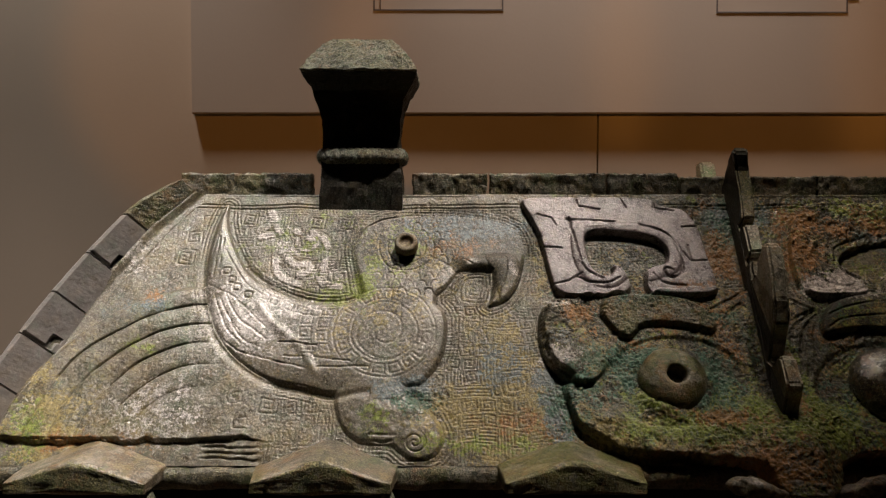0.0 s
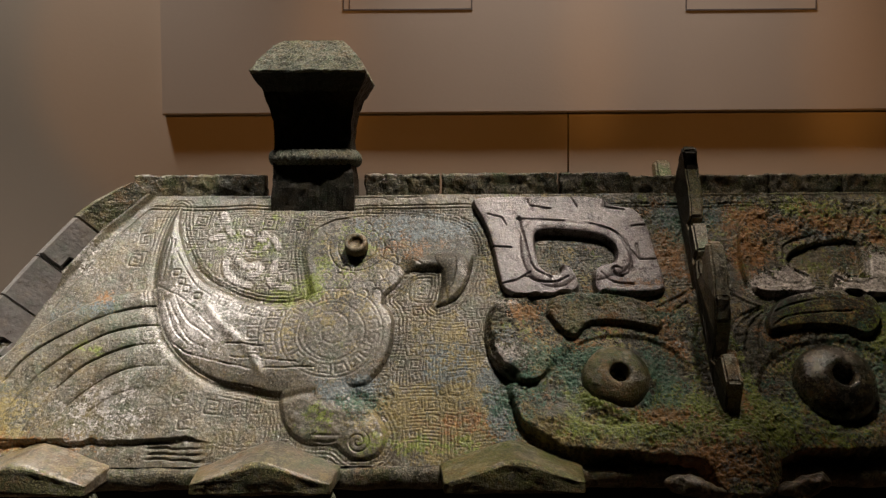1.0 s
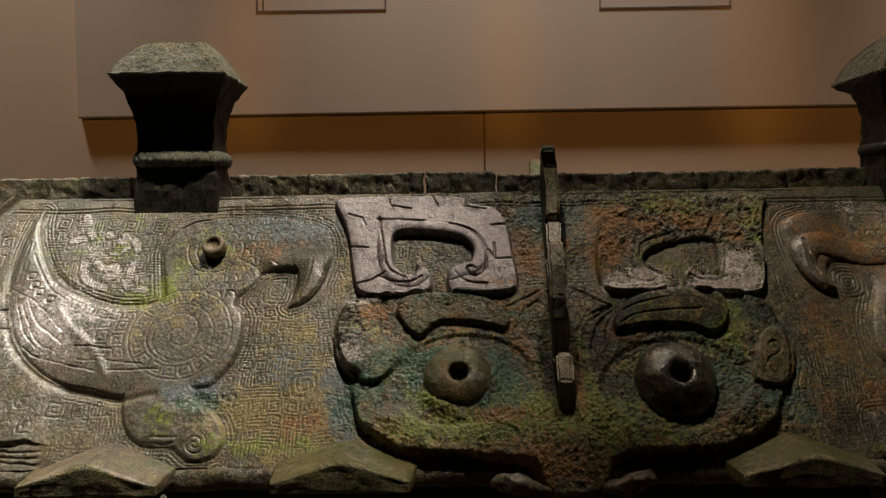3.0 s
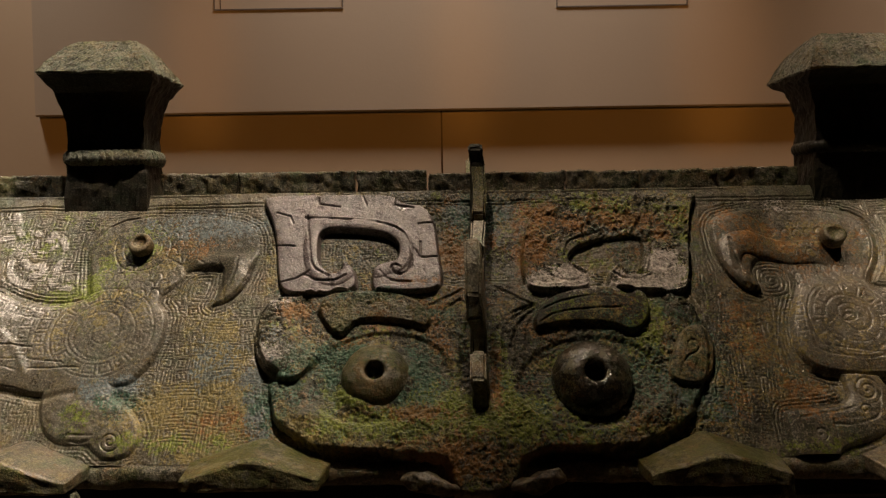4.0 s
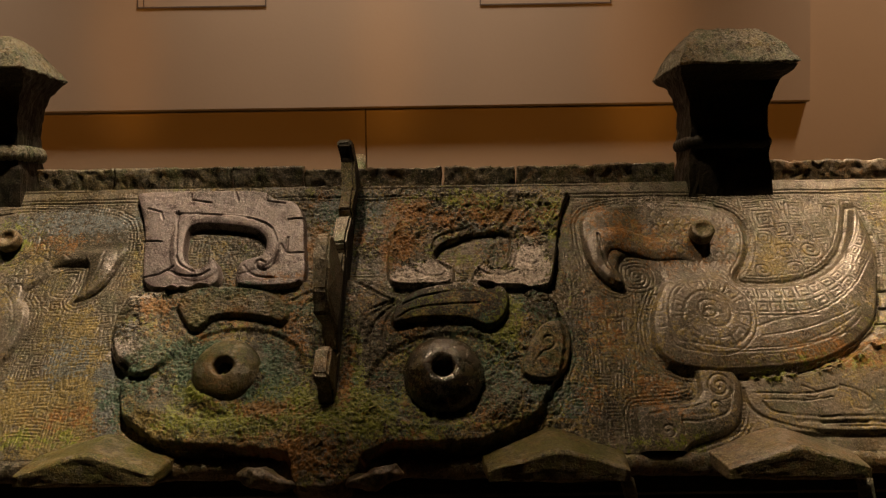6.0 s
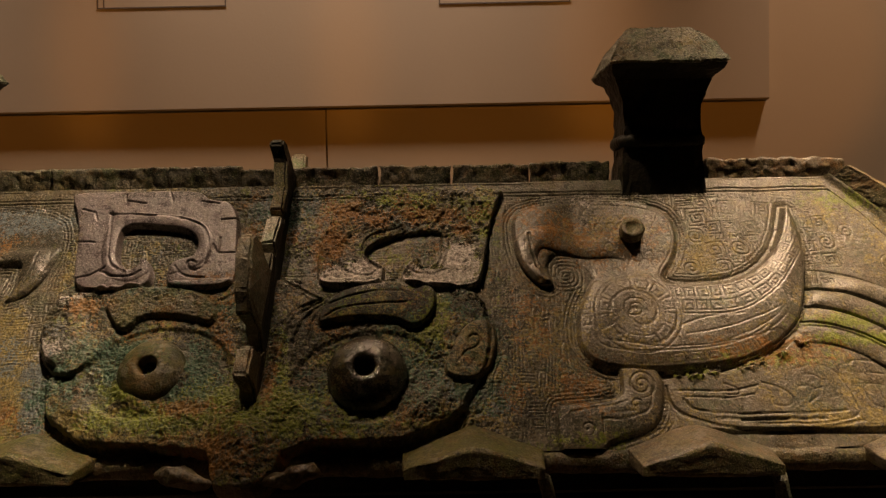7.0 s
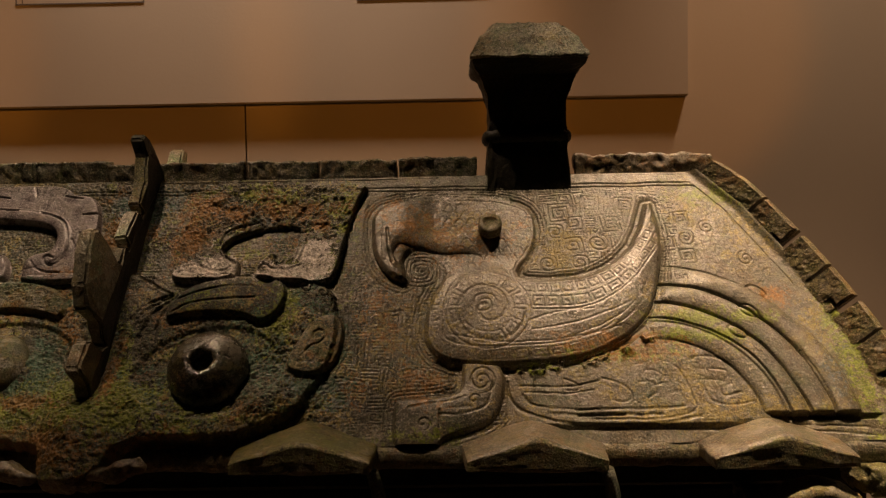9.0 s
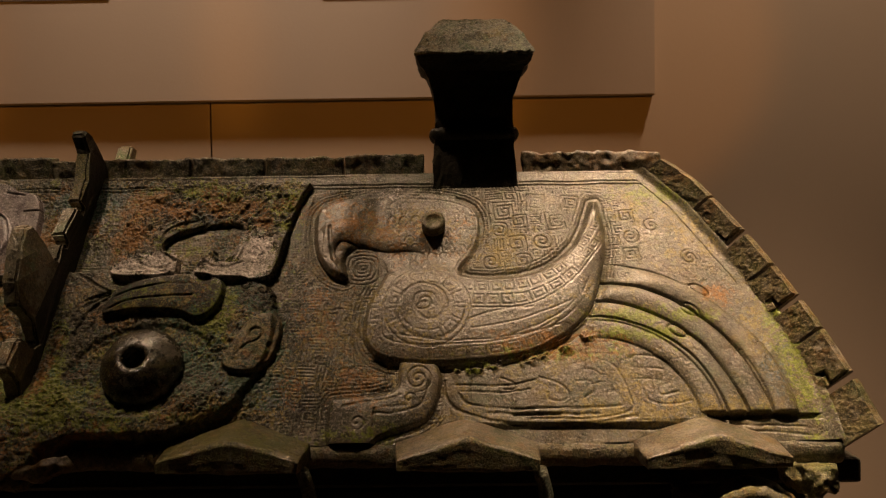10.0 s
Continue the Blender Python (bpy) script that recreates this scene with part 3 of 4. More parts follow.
for text, deep in (("-260,91 -260,81 -261,69", 0.2), ("-261,92 -263,79 -263,69", 0.2), ("-258,90 -258,76", 0.2), ("-256,83 -252,76 -245,65 -236,58", 0.3), ("-263,65 -259,62 -251,59 -243,52 -232,41", 0.3), ("-258,59 -255,51 -250,40 -242,33", 0.3),
                   ("-254,55 -250,46 -244,40", 0.22), ("-252,58 -246,46 -239,41", 0.26), ("-261,59 -259,51 -256,43 -250,33 -234,26 -212,21", 0.5), ("-248,43 -242,35 -233,31", 0.32), ("-238,19 -225,15 -210,12", 0.8), ("-241,43 -231,35", 0.3),
                   ("-225,34 -208,32", 0.45), ("-222,27 -213,26", 0.45), ("-208,26 -192,24", 0.45), ("-206,21 -183,21", 0.4), ("-262,52 -258,42 -252,31 -246,24", 0.25)):
    H -= deep * stroke(text, 0.62) * on_w
H += 0.55 * np.exp(-(along_curve("-236,52 -227,41 -216,33 -211,25 -207,19", U, V)[1] / 1.8) ** 2) * on_w          # the fold between two coats of feathers
for cu, cv in ((-254, 71), (-251, 66), (-248, 62), (-242, 58)):
    pit = np.maximum(np.abs(U - cu), np.abs(V - cv)) * 0.5 + np.hypot(U - cu, V - cv) * 0.5
    H -= 0.45 * groove(pit - 1.7, 0.7)
H -= 0.17 * cells(s, dist, 3.2, 8.4, 6.2) * wing * (U > -236) * hand_depth
for row, (lo, hi) in enumerate(((25, 32), (33, 40))):
    H -= 0.16 * cells(V - 2 * row, near, lo, hi, 6.6) * on_w * (U < -196) * (V > 24) * (V < 54) * hand_depth
H -= 0.11 * smoothstep(0.86, 0.98, np.cos(2 * np.pi * (near / 8.2 - angle / (2 * np.pi)))) * (near < 15) * on_w
for at in (15.2, 23.4):
    H -= 0.13 * groove(near - at, 0.6) * on_w * (V < 62)
H -= 0.15 * cells(angle * 19, near, 16.2, 22.4, 19 * 2 * np.pi / 17) * on_w * hand_depth * (V < 60)
head = on_w & (V > 57) & (U > -196) & (near > 20)
H -= 0.24 * scales(UW, VW, 6.4, 4.8) * uneven * head * (0.3 + 0.7 * worn) * (U < -140) * hand_depth
H -= 0.29 * stroke("-160,79 -154,80 -148,76 -144,71", 0.7) * on_w + 0.4 * stroke("-144,76 -140,79 -136,76", 0.7) * on_w
H -= 0.6 * stroke("-195,84 -192,94 -185,100 -177,104 -166,105", 0.8)
H -= 1.2 * stroke("-143,71 -134,72.5 -127,72", 1.5) + 0.45 * stroke("-119,79 -119,68 -123,60", 0.8)
for cu, cv, r in ((-168, 86, 9.2), (-168, 86, 13.5)):
    H -= 0.28 * groove(np.hypot(UB - cu, VB - cv) - r, 0.6) * (V < cv + 3)
# the eastern bird: a spiral of small boxes, a banded wing, boxes along the belly
on_e = d_be > 1.0
near = np.hypot(UB - 168, (VB - 40) * 0.95)
angle = np.arctan2(V - 40, U - 168)
WING_E = "182,57 198,56 214,57 228,63 241,77 250,96 255,116"
s, dist = along_curve(WING_E, UB, VB)
dist = -dist
wing = on_e & (near > 20.5) & (dist > 0) & (U > 180)
wide = 4.0 + 3.2 * smoothstep(60, 20, s)
for at in (2.0, 3.6 + 2 * wide):
    H -= 0.24 * groove(dist - at, 0.6) * wing
for lo in (2.6, 3.0 + wide):
    H -= 0.21 * cells(s + lo, (dist - lo) / wide * 5, 0.2, 4.9, 5.8) * wing * hand_depth
for text in ("188,29 205,31 223,37 234,42", "152,27 167,23 190,22 210,25 228,30", "186,33 198,37 216,39"):
    H -= 0.17 * stroke(text, 0.65) * on_e
for text in ("206,25 226,33 238,44 245,58", "222,27 236,38 244,50"):
    H -= 0.16 * stroke(text, 0.6) * on_e
H -= 0.17 * smoothstep(0.82, 0.97, np.cos(2 * np.pi * (near / 9.5 - angle / (2 * np.pi) + 0.1))) * (near < 19.5) * on_e
H -= 0.19 * groove(near - 19.6, 0.6) * on_e * (V < 60)
H -= 0.13 * cells(angle * 13, near, 11.0, 18.4, 13 * 2 * np.pi / 12) * on_e * hand_depth
H -= 0.21 * square_curl(167, 42, 5.5, 3.0, 1, 0.7)[0] * on_e
belly, off = along_curve("141,50 139,32 140,22 147,15 162,12 179,12 198,13 216,17 229,24", UB, VB)
H -= 0.15 * cells(belly, np.abs(off), 2.0, 7.4, 8.6) * on_e * hand_depth * (near > 20.5)
H -= 0.17 * groove(d_be - 8.6, 0.6) * on_e * (V < 34) * (U < 225)
head = on_e & (V > 57) & (U < 196) & (near > 20.5)
H -= 0.16 * scales(UW, VW, 5.6, 4.2) * uneven * head * (U > 148) * hand_depth
H -= 0.17 * groove(d_be - 2.0, 0.6) * head * (U > 150)
H += (fbm(U, V, 5, 431, 3) - 0.5) * 0.8 * smoothstep(160, 138, U) * head
tube_s, tube = along_curve("172,76 160,78 148,77 137,80 127,83 120,79 117,70 120,62 128,56", U, V, 14.0)
H += 1.9 * np.sqrt(np.clip(1 - (tube / 6.5) ** 2, 0, 1)) * smoothstep(0, 14, tube_s) * (d_be > 0)      # the brow runs on into the hooked beak
H -= 0.8 * stroke("121,84 122,74 124,65", 1.0) * head
H -= 2.4 * groove(d_be + 1.6 + (n_tone - 0.5) * 3, 2.2) * (d_be <= 0) * (V < 30) * smoothstep(140, 150, U) * smoothstep(240, 228, U) * (d_le < 0)
# legs
H += (fbm(U, V, 6, 451, 3) - 0.5) * 0.8 * (d_lw > 0) * (V < 6) + (fbm(U, V, 5, 461, 4) - 0.35) * 3.2 * np.exp(-((U + 161) / 11) ** 2 - ((V - 8) / 7) ** 2)
for cu, cv, r in ((164, 5, 6.4), (161, -4, 2.6), (139, -14, 3.5)):
    H -= 0.42 * square_curl(cu, cv, r, 3.0, 1, 1.0)[0] * (d_le > 0.8) * (d_be < -1)
for text in ("133,-7 141,-5 150,-4 157,-2", "146,-10 157,-10 165,-8 168,-3 169,4", "146,-8 146,-20", "150,-7 160,-7"):
    H -= 0.4 * stroke(text, 0.8) * (d_le > 0)
H -= 0.5 * ring_spiral(U, V, -162, -13, 5, 2.4) * (d_lw > 1) + 0.6 * stroke("-182,-10 -176,-9.5 -170,-10", 0.8) + 0.6 * stroke("-183,-12.5 -176,-12.5 -171,-12", 0.8)
H += 1.2 * np.exp(-((U - 149) / 3.5) ** 2 - ((V - 3) / 2.8) ** 2)
# pale worn scrolls over the western wing
SCROLLS = ("-238,107 -235,101 -232,94 -227,89 -230,84", "-224,96 -221,93 -222,87 -216,84 -212,89 -217,92", "-215,95 -209,92 -207,86", "-232,79 -231,72 -226,67 -219,65", "-226,79 -222,75 -216,77 -214,72 -220,70", "-208,82 -207,75 -210,69 -206,64 -199,63", "-242,96 -238,98", "-241,92 -236,93")
RAISED = np.zeros(U.shape)
for text in SCROLLS:
    way, off = along_curve(text, UB, VB, 5.0)
    off = np.abs(off)
    RAISED = np.maximum(RAISED, smoothstep(2.0, 1.2, off))
    H -= 0.14 * groove(off - 2.6, 0.6) * plain
RAISED *= smoothstep(0.32, 0.44, fbm(U, V, 5, 441, 3))
H += 0.16 * RAISED * plain
# horns: a cut line that runs round the opening, small volutes, cracks
HOLE_W = "-52,72 -47,74 -42,75 -41,82 -44,87 -50,90 -63,92 -79,93 -80,84 -79,74 -75,69 -71,68 -68,71"
_, away = along_curve(HOLE_W, U, V)
H += 0.9 * np.sqrt(np.clip(1 - ((np.abs(away) - 3.8) / 3.8) ** 2, 0, 1)) * (d_hw > 0)
for text, deep, width in (("-74,66 -80,69 -83,72 -85,88 -87,101", 1.1, 0.85), ("-88,100 -68,99 -53,97 -41,93 -36,86 -34,77 -35,69 -39,66 -43,67 -45,70 -43,72 -40,70", 1.15, 0.85), ("-86,67 -78,63 -70,63 -66,66", 0.7, 0.8), ("-50,68 -46,63 -35,62", 0.8, 0.8)):
    H -= deep * stroke(text, width) * (d_hw > 0.6)
for text, deep in (("42,73 40,80 44,86 57,90 72,92", 0.8), ("30,66 37,62 45,62 48,66 44,69", 0.9), ("62,66 68,62 76,62 81,65", 0.9), ("36,70 41,67", 0.6), ("83,85 82,74 79,66", 0.5)):
    H -= deep * stroke(text, 0.9) * (d_he > 0.6)
CRACKS = ("-103,103 -96,101 -94,97", "-101,84 -92,83", "-98,63 -90,65 -84,69", "-82,112 -81,108 -71,106", "-60,113 -58,107", "-43,113 -44,107 -34,105", "-31,95 -23,96", "-33,81 -30,76 -22,76", "-30,85 -30,77")
for text in CRACKS:
    pts = [[float(c) for c in w.split(",")] for w in text.split()]
    H -= 0.75 * groove(line_distance(pts, UB, VB), 0.75) * (d_hw > 0)
for text in ("24,38 31,42 44,44 62,45", "27,45 37,49 47,51 60,51"):
    H -= 0.6 * stroke(text, 0.8) * (d_re > 0)
rim = (d_he > 0) * smoothstep(82, 76, V)
H += (0.9 * smoothstep(2.6, 1.0, d_he) - 0.5) * rim
# the mask: bridge lines, almond eyes, worn spirals
for text, deep in (("5,36 10,44 22,49", 0.8), ("7,14 7,36 13,43 22,48", 1.1), ("12,16 12,35 17,42 22,46", 1.0), ("17,18 18,35 21,42 24,44", 0.9), ("3,60 11,55 21,49", 0.6), ("-4,62 -14,55 -24,50", 1.0), ("-12,52 -20,46 -22,38", 0.9)):
    H -= deep * stroke(text, 1.1) * (WHO == 3)
H += 2.2 * np.exp(-((U - 70) / 9) ** 2 - ((V + 4) / 7) ** 2) + 1.6 * np.exp(-((U + 79) / 5) ** 2 - ((V + 5) / 4) ** 2)         # lumps on the cheeks
H += 1.2 * np.exp(-((U - 92) / 9) ** 2 - ((V - 48) / 6) ** 2) * (WHO == 3)
for cu, cv in ((-48, 13), (45, 10)):
    e = np.hypot((U - cu) / 34, (V - cv - 0.06 * (U - cu)) / 23)
    H -= 1.3 * smoothstep(1.0, 0.9, e) * (WHO == 3)
H -= 0.12 * meander(U, V, 9, 8, 2.3, 9) * (WHO == 3) * worn * (d_mask > 4)
H -= 0.5 * stroke("86,17 89,21 94,23 96,27 93,30 90,28 91,26", 0.8) * (d_ee > 0)
for cu, cv in ((84, 52), (92, 50), (98, 46)):
    H -= 0.8 * ring_spiral(U, V, cu, cv, 4.0, 2.8) * (WHO == 3)
H -= 0.5 * ring_spiral(U, V, -97, 50, 5, 2.6) * (d_ew > 1)
# corroded skin over the mask and the eastern horn
rotten = np.select([WHO == 3, WHO == 5, WHO == 6, WHO == 7, WHO == 8], [0.55, 0.75 * smoothstep(72, 88, V) + 0.45, 0.9, 0.12, 0.7], 0.0)
rotten = rotten + (WHO == 0) * smoothstep(105, 60, np.abs(U)) * smoothstep(86, 100, V) * 0.5
pits = smoothstep(0.55, 0.75, fbm(U, V, 3.2, 31, 3))
lumps = np.abs(fbm(U, V, 6.0, 41, 4) - 0.5) * 2
patchy = smoothstep(0.40, 0.56, fbm(U, V, 22, 57, 3))
H += (fbm(U, V, 1.1, 61, 2) - 0.5) * (0.15 + 0.45 * rotten)
H += ((fbm(U, V, 2.6, 51, 3) - 0.5) * 1.7 + lumps * 0.9 - 0.3 - 0.8 * pits) * rotten * (0.15 + 0.9 * patchy)

H -= grain * (0.8 * (WHO == 4) + 0.6 * ((WHO == 1) | (WHO == 2)) + 0.8 * (WHO == 7))

# crusts of the old metal, each with its own spread; dark and pale also paint shade and sheen
STAINS_AND_LIGHT = {                      # u, v, spread along, spread up, strength
    "rust": ((158, 82, 34, 16, 0.6), (225, 20, 40, 8, 0.6), (300, 46, 8, 6, 0.9), (135, 88, 22, 10, 0.75), (-286, 57, 9, 6, 0.6), (140, 5, 14, 12, 0.7), (112, 2, 9, 8, 0.5), (120, 40, 14, 26, 0.45), (128, 96, 22, 8, 0.8), (-140, 90, 16, 9, 0.7), (-116, -4, 14, 7, 0.7), (-104, -8, 8, 9, 0.7), (-300, -13, 30, 4, 0.6),
             (-85, 48, 8, 7, 1.0), (-84, 36, 7, 7, 0.9), (-47, 47, 12, 7, 0.7), (-64, 31, 8, 4, 0.7), (-25, 38, 7, 14, 0.85), (-33, -3, 14, 5, 0.8), (-15, 80, 6, 20, 1.2), (-30, 62, 20, 5, 0.7), (3, 14, 3, 14, 1.1), (32, 102, 14, 8, 0.9), (48, 96, 12, 10, 0.6), (24, 80, 9, 9, 1.2), (70, 98, 20, 5, 0.9), (62, 106, 14, 5, 0.6), (88, 88, 4, 4, 0.9), (4, 86, 3, 4, 1.2), (-12, -28, 24, 8, 1.3), (20, -28, 22, 8, 1.2), (60, -8, 10, 6, 0.7)),
    "ochre": ((160, 88, 30, 14, 0.5), (-165, 80, 26, 16, 0.5), (-180, 45, 30, 26, 0.35), (254, 0, 7, 16, 1.0), (235, -13, 26, 4, 1.0), (285, 90, 25, 25, 0.5), (320, 30, 12, 30, 0.6), (205, 72, 12, 12, 0.8), (-320, -4, 16, 20, 0.9), (-134, -3, 32, 18, 1.25), (-122, 25, 14, 26, 0.9), (130, 30, 20, 30, 0.6), (-140, 62, 9, 12, 0.6), (230, 0, 90, 60, 0.3), (260, -10, 40, 8, 0.8), (-325, 0, 15, 25, 0.7), (8, 99, 3.5, 3.5, 1.3), (-60, -10, 40, 7, 0.6), (-104, 84, 4, 20, 0.7), (19, 72, 2, 12, 0.9), (35, 38, 4, 4, 0.7)),
    "green": ((140, -20, 24, 5, 0.6), (270, 34, 30, 5, 1.0), (262, 25, 22, 4, 1.0), (330, 30, 10, 50, 0.9), (225, 17, 30, 5, 0.7), (290, 104, 30, 8, 0.6), (-328, -6, 9, 16, 0.75), (-284, 30, 10, 5, 0.5), (-188, 60, 7, 12, 1.0), (-198, 60, 12, 9, 0.8), (-2, -6, 30, 10, 2.0), (-42, -9, 38, 7, 1.5), (30, -12, 14, 6, 0.8), (-58, 4, 14, 6, 0.8), (-175, 85, 24, 18, 0.5), (16, -11, 16, 6, 1.1), (7, 8, 5, 20, 1.3), (72, 26, 9, 16, 0.85), (78, 42, 7, 8, 0.7), (60, 105, 40, 8, 0.6), (100, 100, 10, 12, 0.6), (-210, 90, 40, 25, 0.3), (-178, -2, 9, 8, 0.6), (-130, -14, 30, 5, 0.8)),
    "blue": ((-102, 6, 8, 20, 1.0), (-124, 22, 12, 16, 0.75), (-166, 12, 18, 7, 0.9), (-8, 104, 12, 9, 1.4), (92, 3, 14, 8, 0.8), (-136, 98, 34, 10, 0.85), (-290, 51, 20, 5, 0.6), (5, 104, 9, 9, 0.7), (318, 8, 8, 20, 0.6), (60, 90, 14, 6, 0.4)),
    "teal": ((-60, 23, 22, 6, 1.0), (-68, 18, 8, 12, 0.9), (-30, 16, 9, 12, 1.1), (-36, 3, 8, 4, 0.9), (-94, 6, 12, 12, 0.9), (-85, 22, 12, 6, 0.8), (-2, 100, 10, 14, 0.8), (96, 2, 14, 7, 0.8), (-160, 4, 12, 7, 0.8), (-20, 44, 8, 5, 0.7), (85, 34, 6, 10, 0.5), (60, 20, 60, 30, 0.3), (-50, 55, 22, 4, 0.7)),
    # dark crust, plus painted dimming round the eastern leg and the western head
    "dark": ((140, 92, 26, 10, 0.4), (132, -8, 34, 18, 0.8), (-158, 8, 14, 8, 1.0), (-150, 91, 44, 18, 1.4), (-126, 86, 18, 20, 1.4), (-170, 66, 20, 12, 0.75), (150, -6, 22, 9, 0.6), (114, -4, 22, 16, 1.1), (140, 100, 40, 8, 0.45), (0, 112, 110, 5, 0.8), (66, 24, 40, 32, 1.3), (80, -6, 30, 16, 1.5), (60, -14, 50, 8, 0.8), (50, 50, 30, 9, 1.0), (-50, 52, 26, 7, 1.0), (-62, 38, 12, 6, 0.7), (60, 98, 44, 12, 0.65), (-10, 100, 14, 16, 0.9), (6, 84, 12, 16, 0.8), (-25, 62, 12, 6, 0.6), (-80, -14, 12, 8, 0.9), (38, 8, 9, 20, 0.9), (-12, 44, 8, 14, 0.6)),
    # pale crust, plus the silvery sheen of the western wing, painted in
    "pale": ((-226, 89, 11, 13, 0.55), (-215, 71, 14, 9, 0.6), (-236, 103, 5, 7, 0.55), (-204, 70, 6, 9, 0.5), (-242, 46, 26, 24, 0.8), (-225, 50, 22, 8, 0.7), (232, 50, 22, 14, 0.4), (-275, 4, 26, 22, 0.55), (-300, 85, 14, 16, 0.5), (86, 72, 8, 6, 2.4), (74, 59, 15, 6, 1.6), (43, 62, 10, 8, 1.7), (28, 60, 9, 6, 1.6), (90, 62, 8, 6, 1.3), (64, 66, 5, 5, 0.9), (94, 67, 5, 9, 0.8), (-98, 25, 8, 6, 1.1), (-96, 52, 6, 4, 0.6), (-115, 68, 4, 9, 0.6), (276, 88, 16, 14, 0.35), (150, 106, 7, 5, 0.6)),
}
FIELDS = {}
for key, blobs in STAINS_AND_LIGHT.items():
    f = np.zeros(U.shape)
    for bu, bv, ru, rv, strong in blobs:
        f = np.maximum(f, strong * np.exp(-((U - bu) / ru) ** 2 - ((V - bv) / rv) ** 2))
    sway = smoothstep(0.28, 0.66, fbm(U, V, 15, 700 + 9 * len(FIELDS), 4))
    on_mask = smoothstep(118, 96, np.abs(U)) * (WHO != 4)
    FIELDS[key] = f * (0.72 + 0.4 * sway) + (0.36 * on_mask + 0.20) * sway * {"rust": 0.55, "ochre": 0.9, "green": 0.6, "blue": 0.5, "teal": 0.5, "dark": 1.2, "pale": 0.2}[key] * np.where(WHO == 4, 0.2, 1.0)
FIELDS["pale"] = np.maximum(FIELDS["pale"], RAISED * (U < 0) * 1.1)

# the crusts are granular and stand a little proud
scab = np.maximum(np.maximum(FIELDS["teal"], FIELDS["green"] * 0.7), np.maximum(FIELDS["rust"] * 0.7, FIELDS["dark"] * 0.6)) * on_mask + 0.8 * FIELDS["dark"] * (np.hypot((U + 158) / 14, (V - 8) / 9) < 1)
H += scab * np.where((WHO == 7) | (WHO == 9), 0.25, 1.0) * ((fbm(U, V, 1.5, 811, 3) - 0.46) * 1.4 + (fbm(U, V, 5.5, 815, 3) - 0.46) * 0.5 + (fbm(U, V, 0.8, 821, 2) - 0.5) * 0.8)

# a crumbly crust along the lower edge of the eastern wing
_, from_edge = along_curve("239,24 227,18 214,14 199,11 184,9 168,8", U, V)
crumbs = np.exp(-(from_edge / 2.6) ** 2) * smoothstep(0.42, 0.60, fbm(U, V, 5.0, 905, 4)) * (U > 180)
H += crumbs * (0.5 + 2.4 * fbm(U, V, 1.6, 911, 3))
FIELDS["dark"] = np.maximum(FIELDS["dark"], 1.5 * crumbs)
FIELDS["green"] = np.maximum(FIELDS["green"], 1.3 * crumbs * smoothstep(0.4, 0.6, fbm(U, V, 3.0, 917, 3)))

base_at = np.array(FOOT)
PLACE = base_at + U[..., None] * np.array((0.001, 0, 0)) + V[..., None] * 0.001 * np.array(UP_SLOPE) + H[..., None] * 0.001 * np.array(OUT)


def from_grid(name, mask, material, parent, label=""):
    """The cells of the slope that belong to one relief, as one mesh."""
    cells = np.argwhere(mask)
    i, j = cells[:, 0], cells[:, 1]
    nv = U.shape[1]
    quads = np.stack([i * nv + j, (i + 1) * nv + j, (i + 1) * nv + j + 1, i * nv + j + 1], 1)
    used, flat = np.unique(quads, return_inverse=True)
    me = bpy.data.meshes.new(name)
    me.vertices.add(len(used))
    me.vertices.foreach_set("co", PLACE.reshape(-1, 3)[used].ravel())
    me.loops.add(flat.size)
    me.loops.foreach_set("vertex_index", flat.ravel().astype(np.int32))
    me.polygons.add(len(quads))
    me.polygons.foreach_set("loop_start", np.arange(0, flat.size, 4, dtype=np.int32))
    me.polygons.foreach_set("use_smooth", np.ones(len(quads), bool))
    me.update(calc_edges=True)
    for key, f in FIELDS.items():
        a = me.attributes.new(key, "FLOAT", "POINT")
        a.data.foreach_set("value", f.ravel()[used].astype(np.float32))
    me.materials.append(material)
    ob = new(name, me)
    ob.parent = parent
    return tagged(ob, label)


# ---- the room and the case ----
def structure(name, lo, hi, material, label):
    return tagged(part(name, box_bm(lo, hi), material), label, name.split("_")[0], kind="structure")


structure("wall_back", (-1.6, 0.644, 0.0), (0.1293, 0.70, 2.6), WALL, "brown painted back wall of the display")
structure("wall_back_panel", (0.1307, 0.644, 0.0), (1.9, 0.70, 2.6), WALL, "brown painted back wall of the display")
structure("wall_gap", (0.12, 0.6475, 0.0), (0.14, 0.69, 2.6), SEAM, "dark seam between two wall boards")
structure("wall_west", (-1.7, -2.6, 0.0), (-1.6, 0.70, 2.6), ROOM, "dark gallery side wall")
structure("wall_east", (1.9, -2.6, 0.0), (2.0, 0.70, 2.6), ROOM, "dark gallery side wall")
structure("wall_south", (-1.7, -2.7, 0.0), (2.0, -2.6, 2.6), ROOM, "dark gallery wall behind the visitor")
structure("floor", (-1.7, -2.7, -0.1), (2.0, 0.70, 0.0), ROOM, "dark gallery floor")
structure("ceiling", (-1.7, -2.7, 2.6), (2.0, 0.70, 2.7), ROOM, "dark gallery ceiling")
structure("plinth", (-0.55, 0.12, 0.0), (0.85, 0.655, 0.78), STONE, "dark display plinth under the bronze vessel")

# ---- the graphic panel ----
board = empty("graphic_panel", (0.146, 0.644, 1.39), "pale brown wall panel with thin printed outline drawings", "wall panel")


def under(ob, parent):
    ob.parent = parent
    ob.matrix_parent_inverse = Matrix.Translation(-Vector(parent.location))
    return ob


bm = bmesh.new()
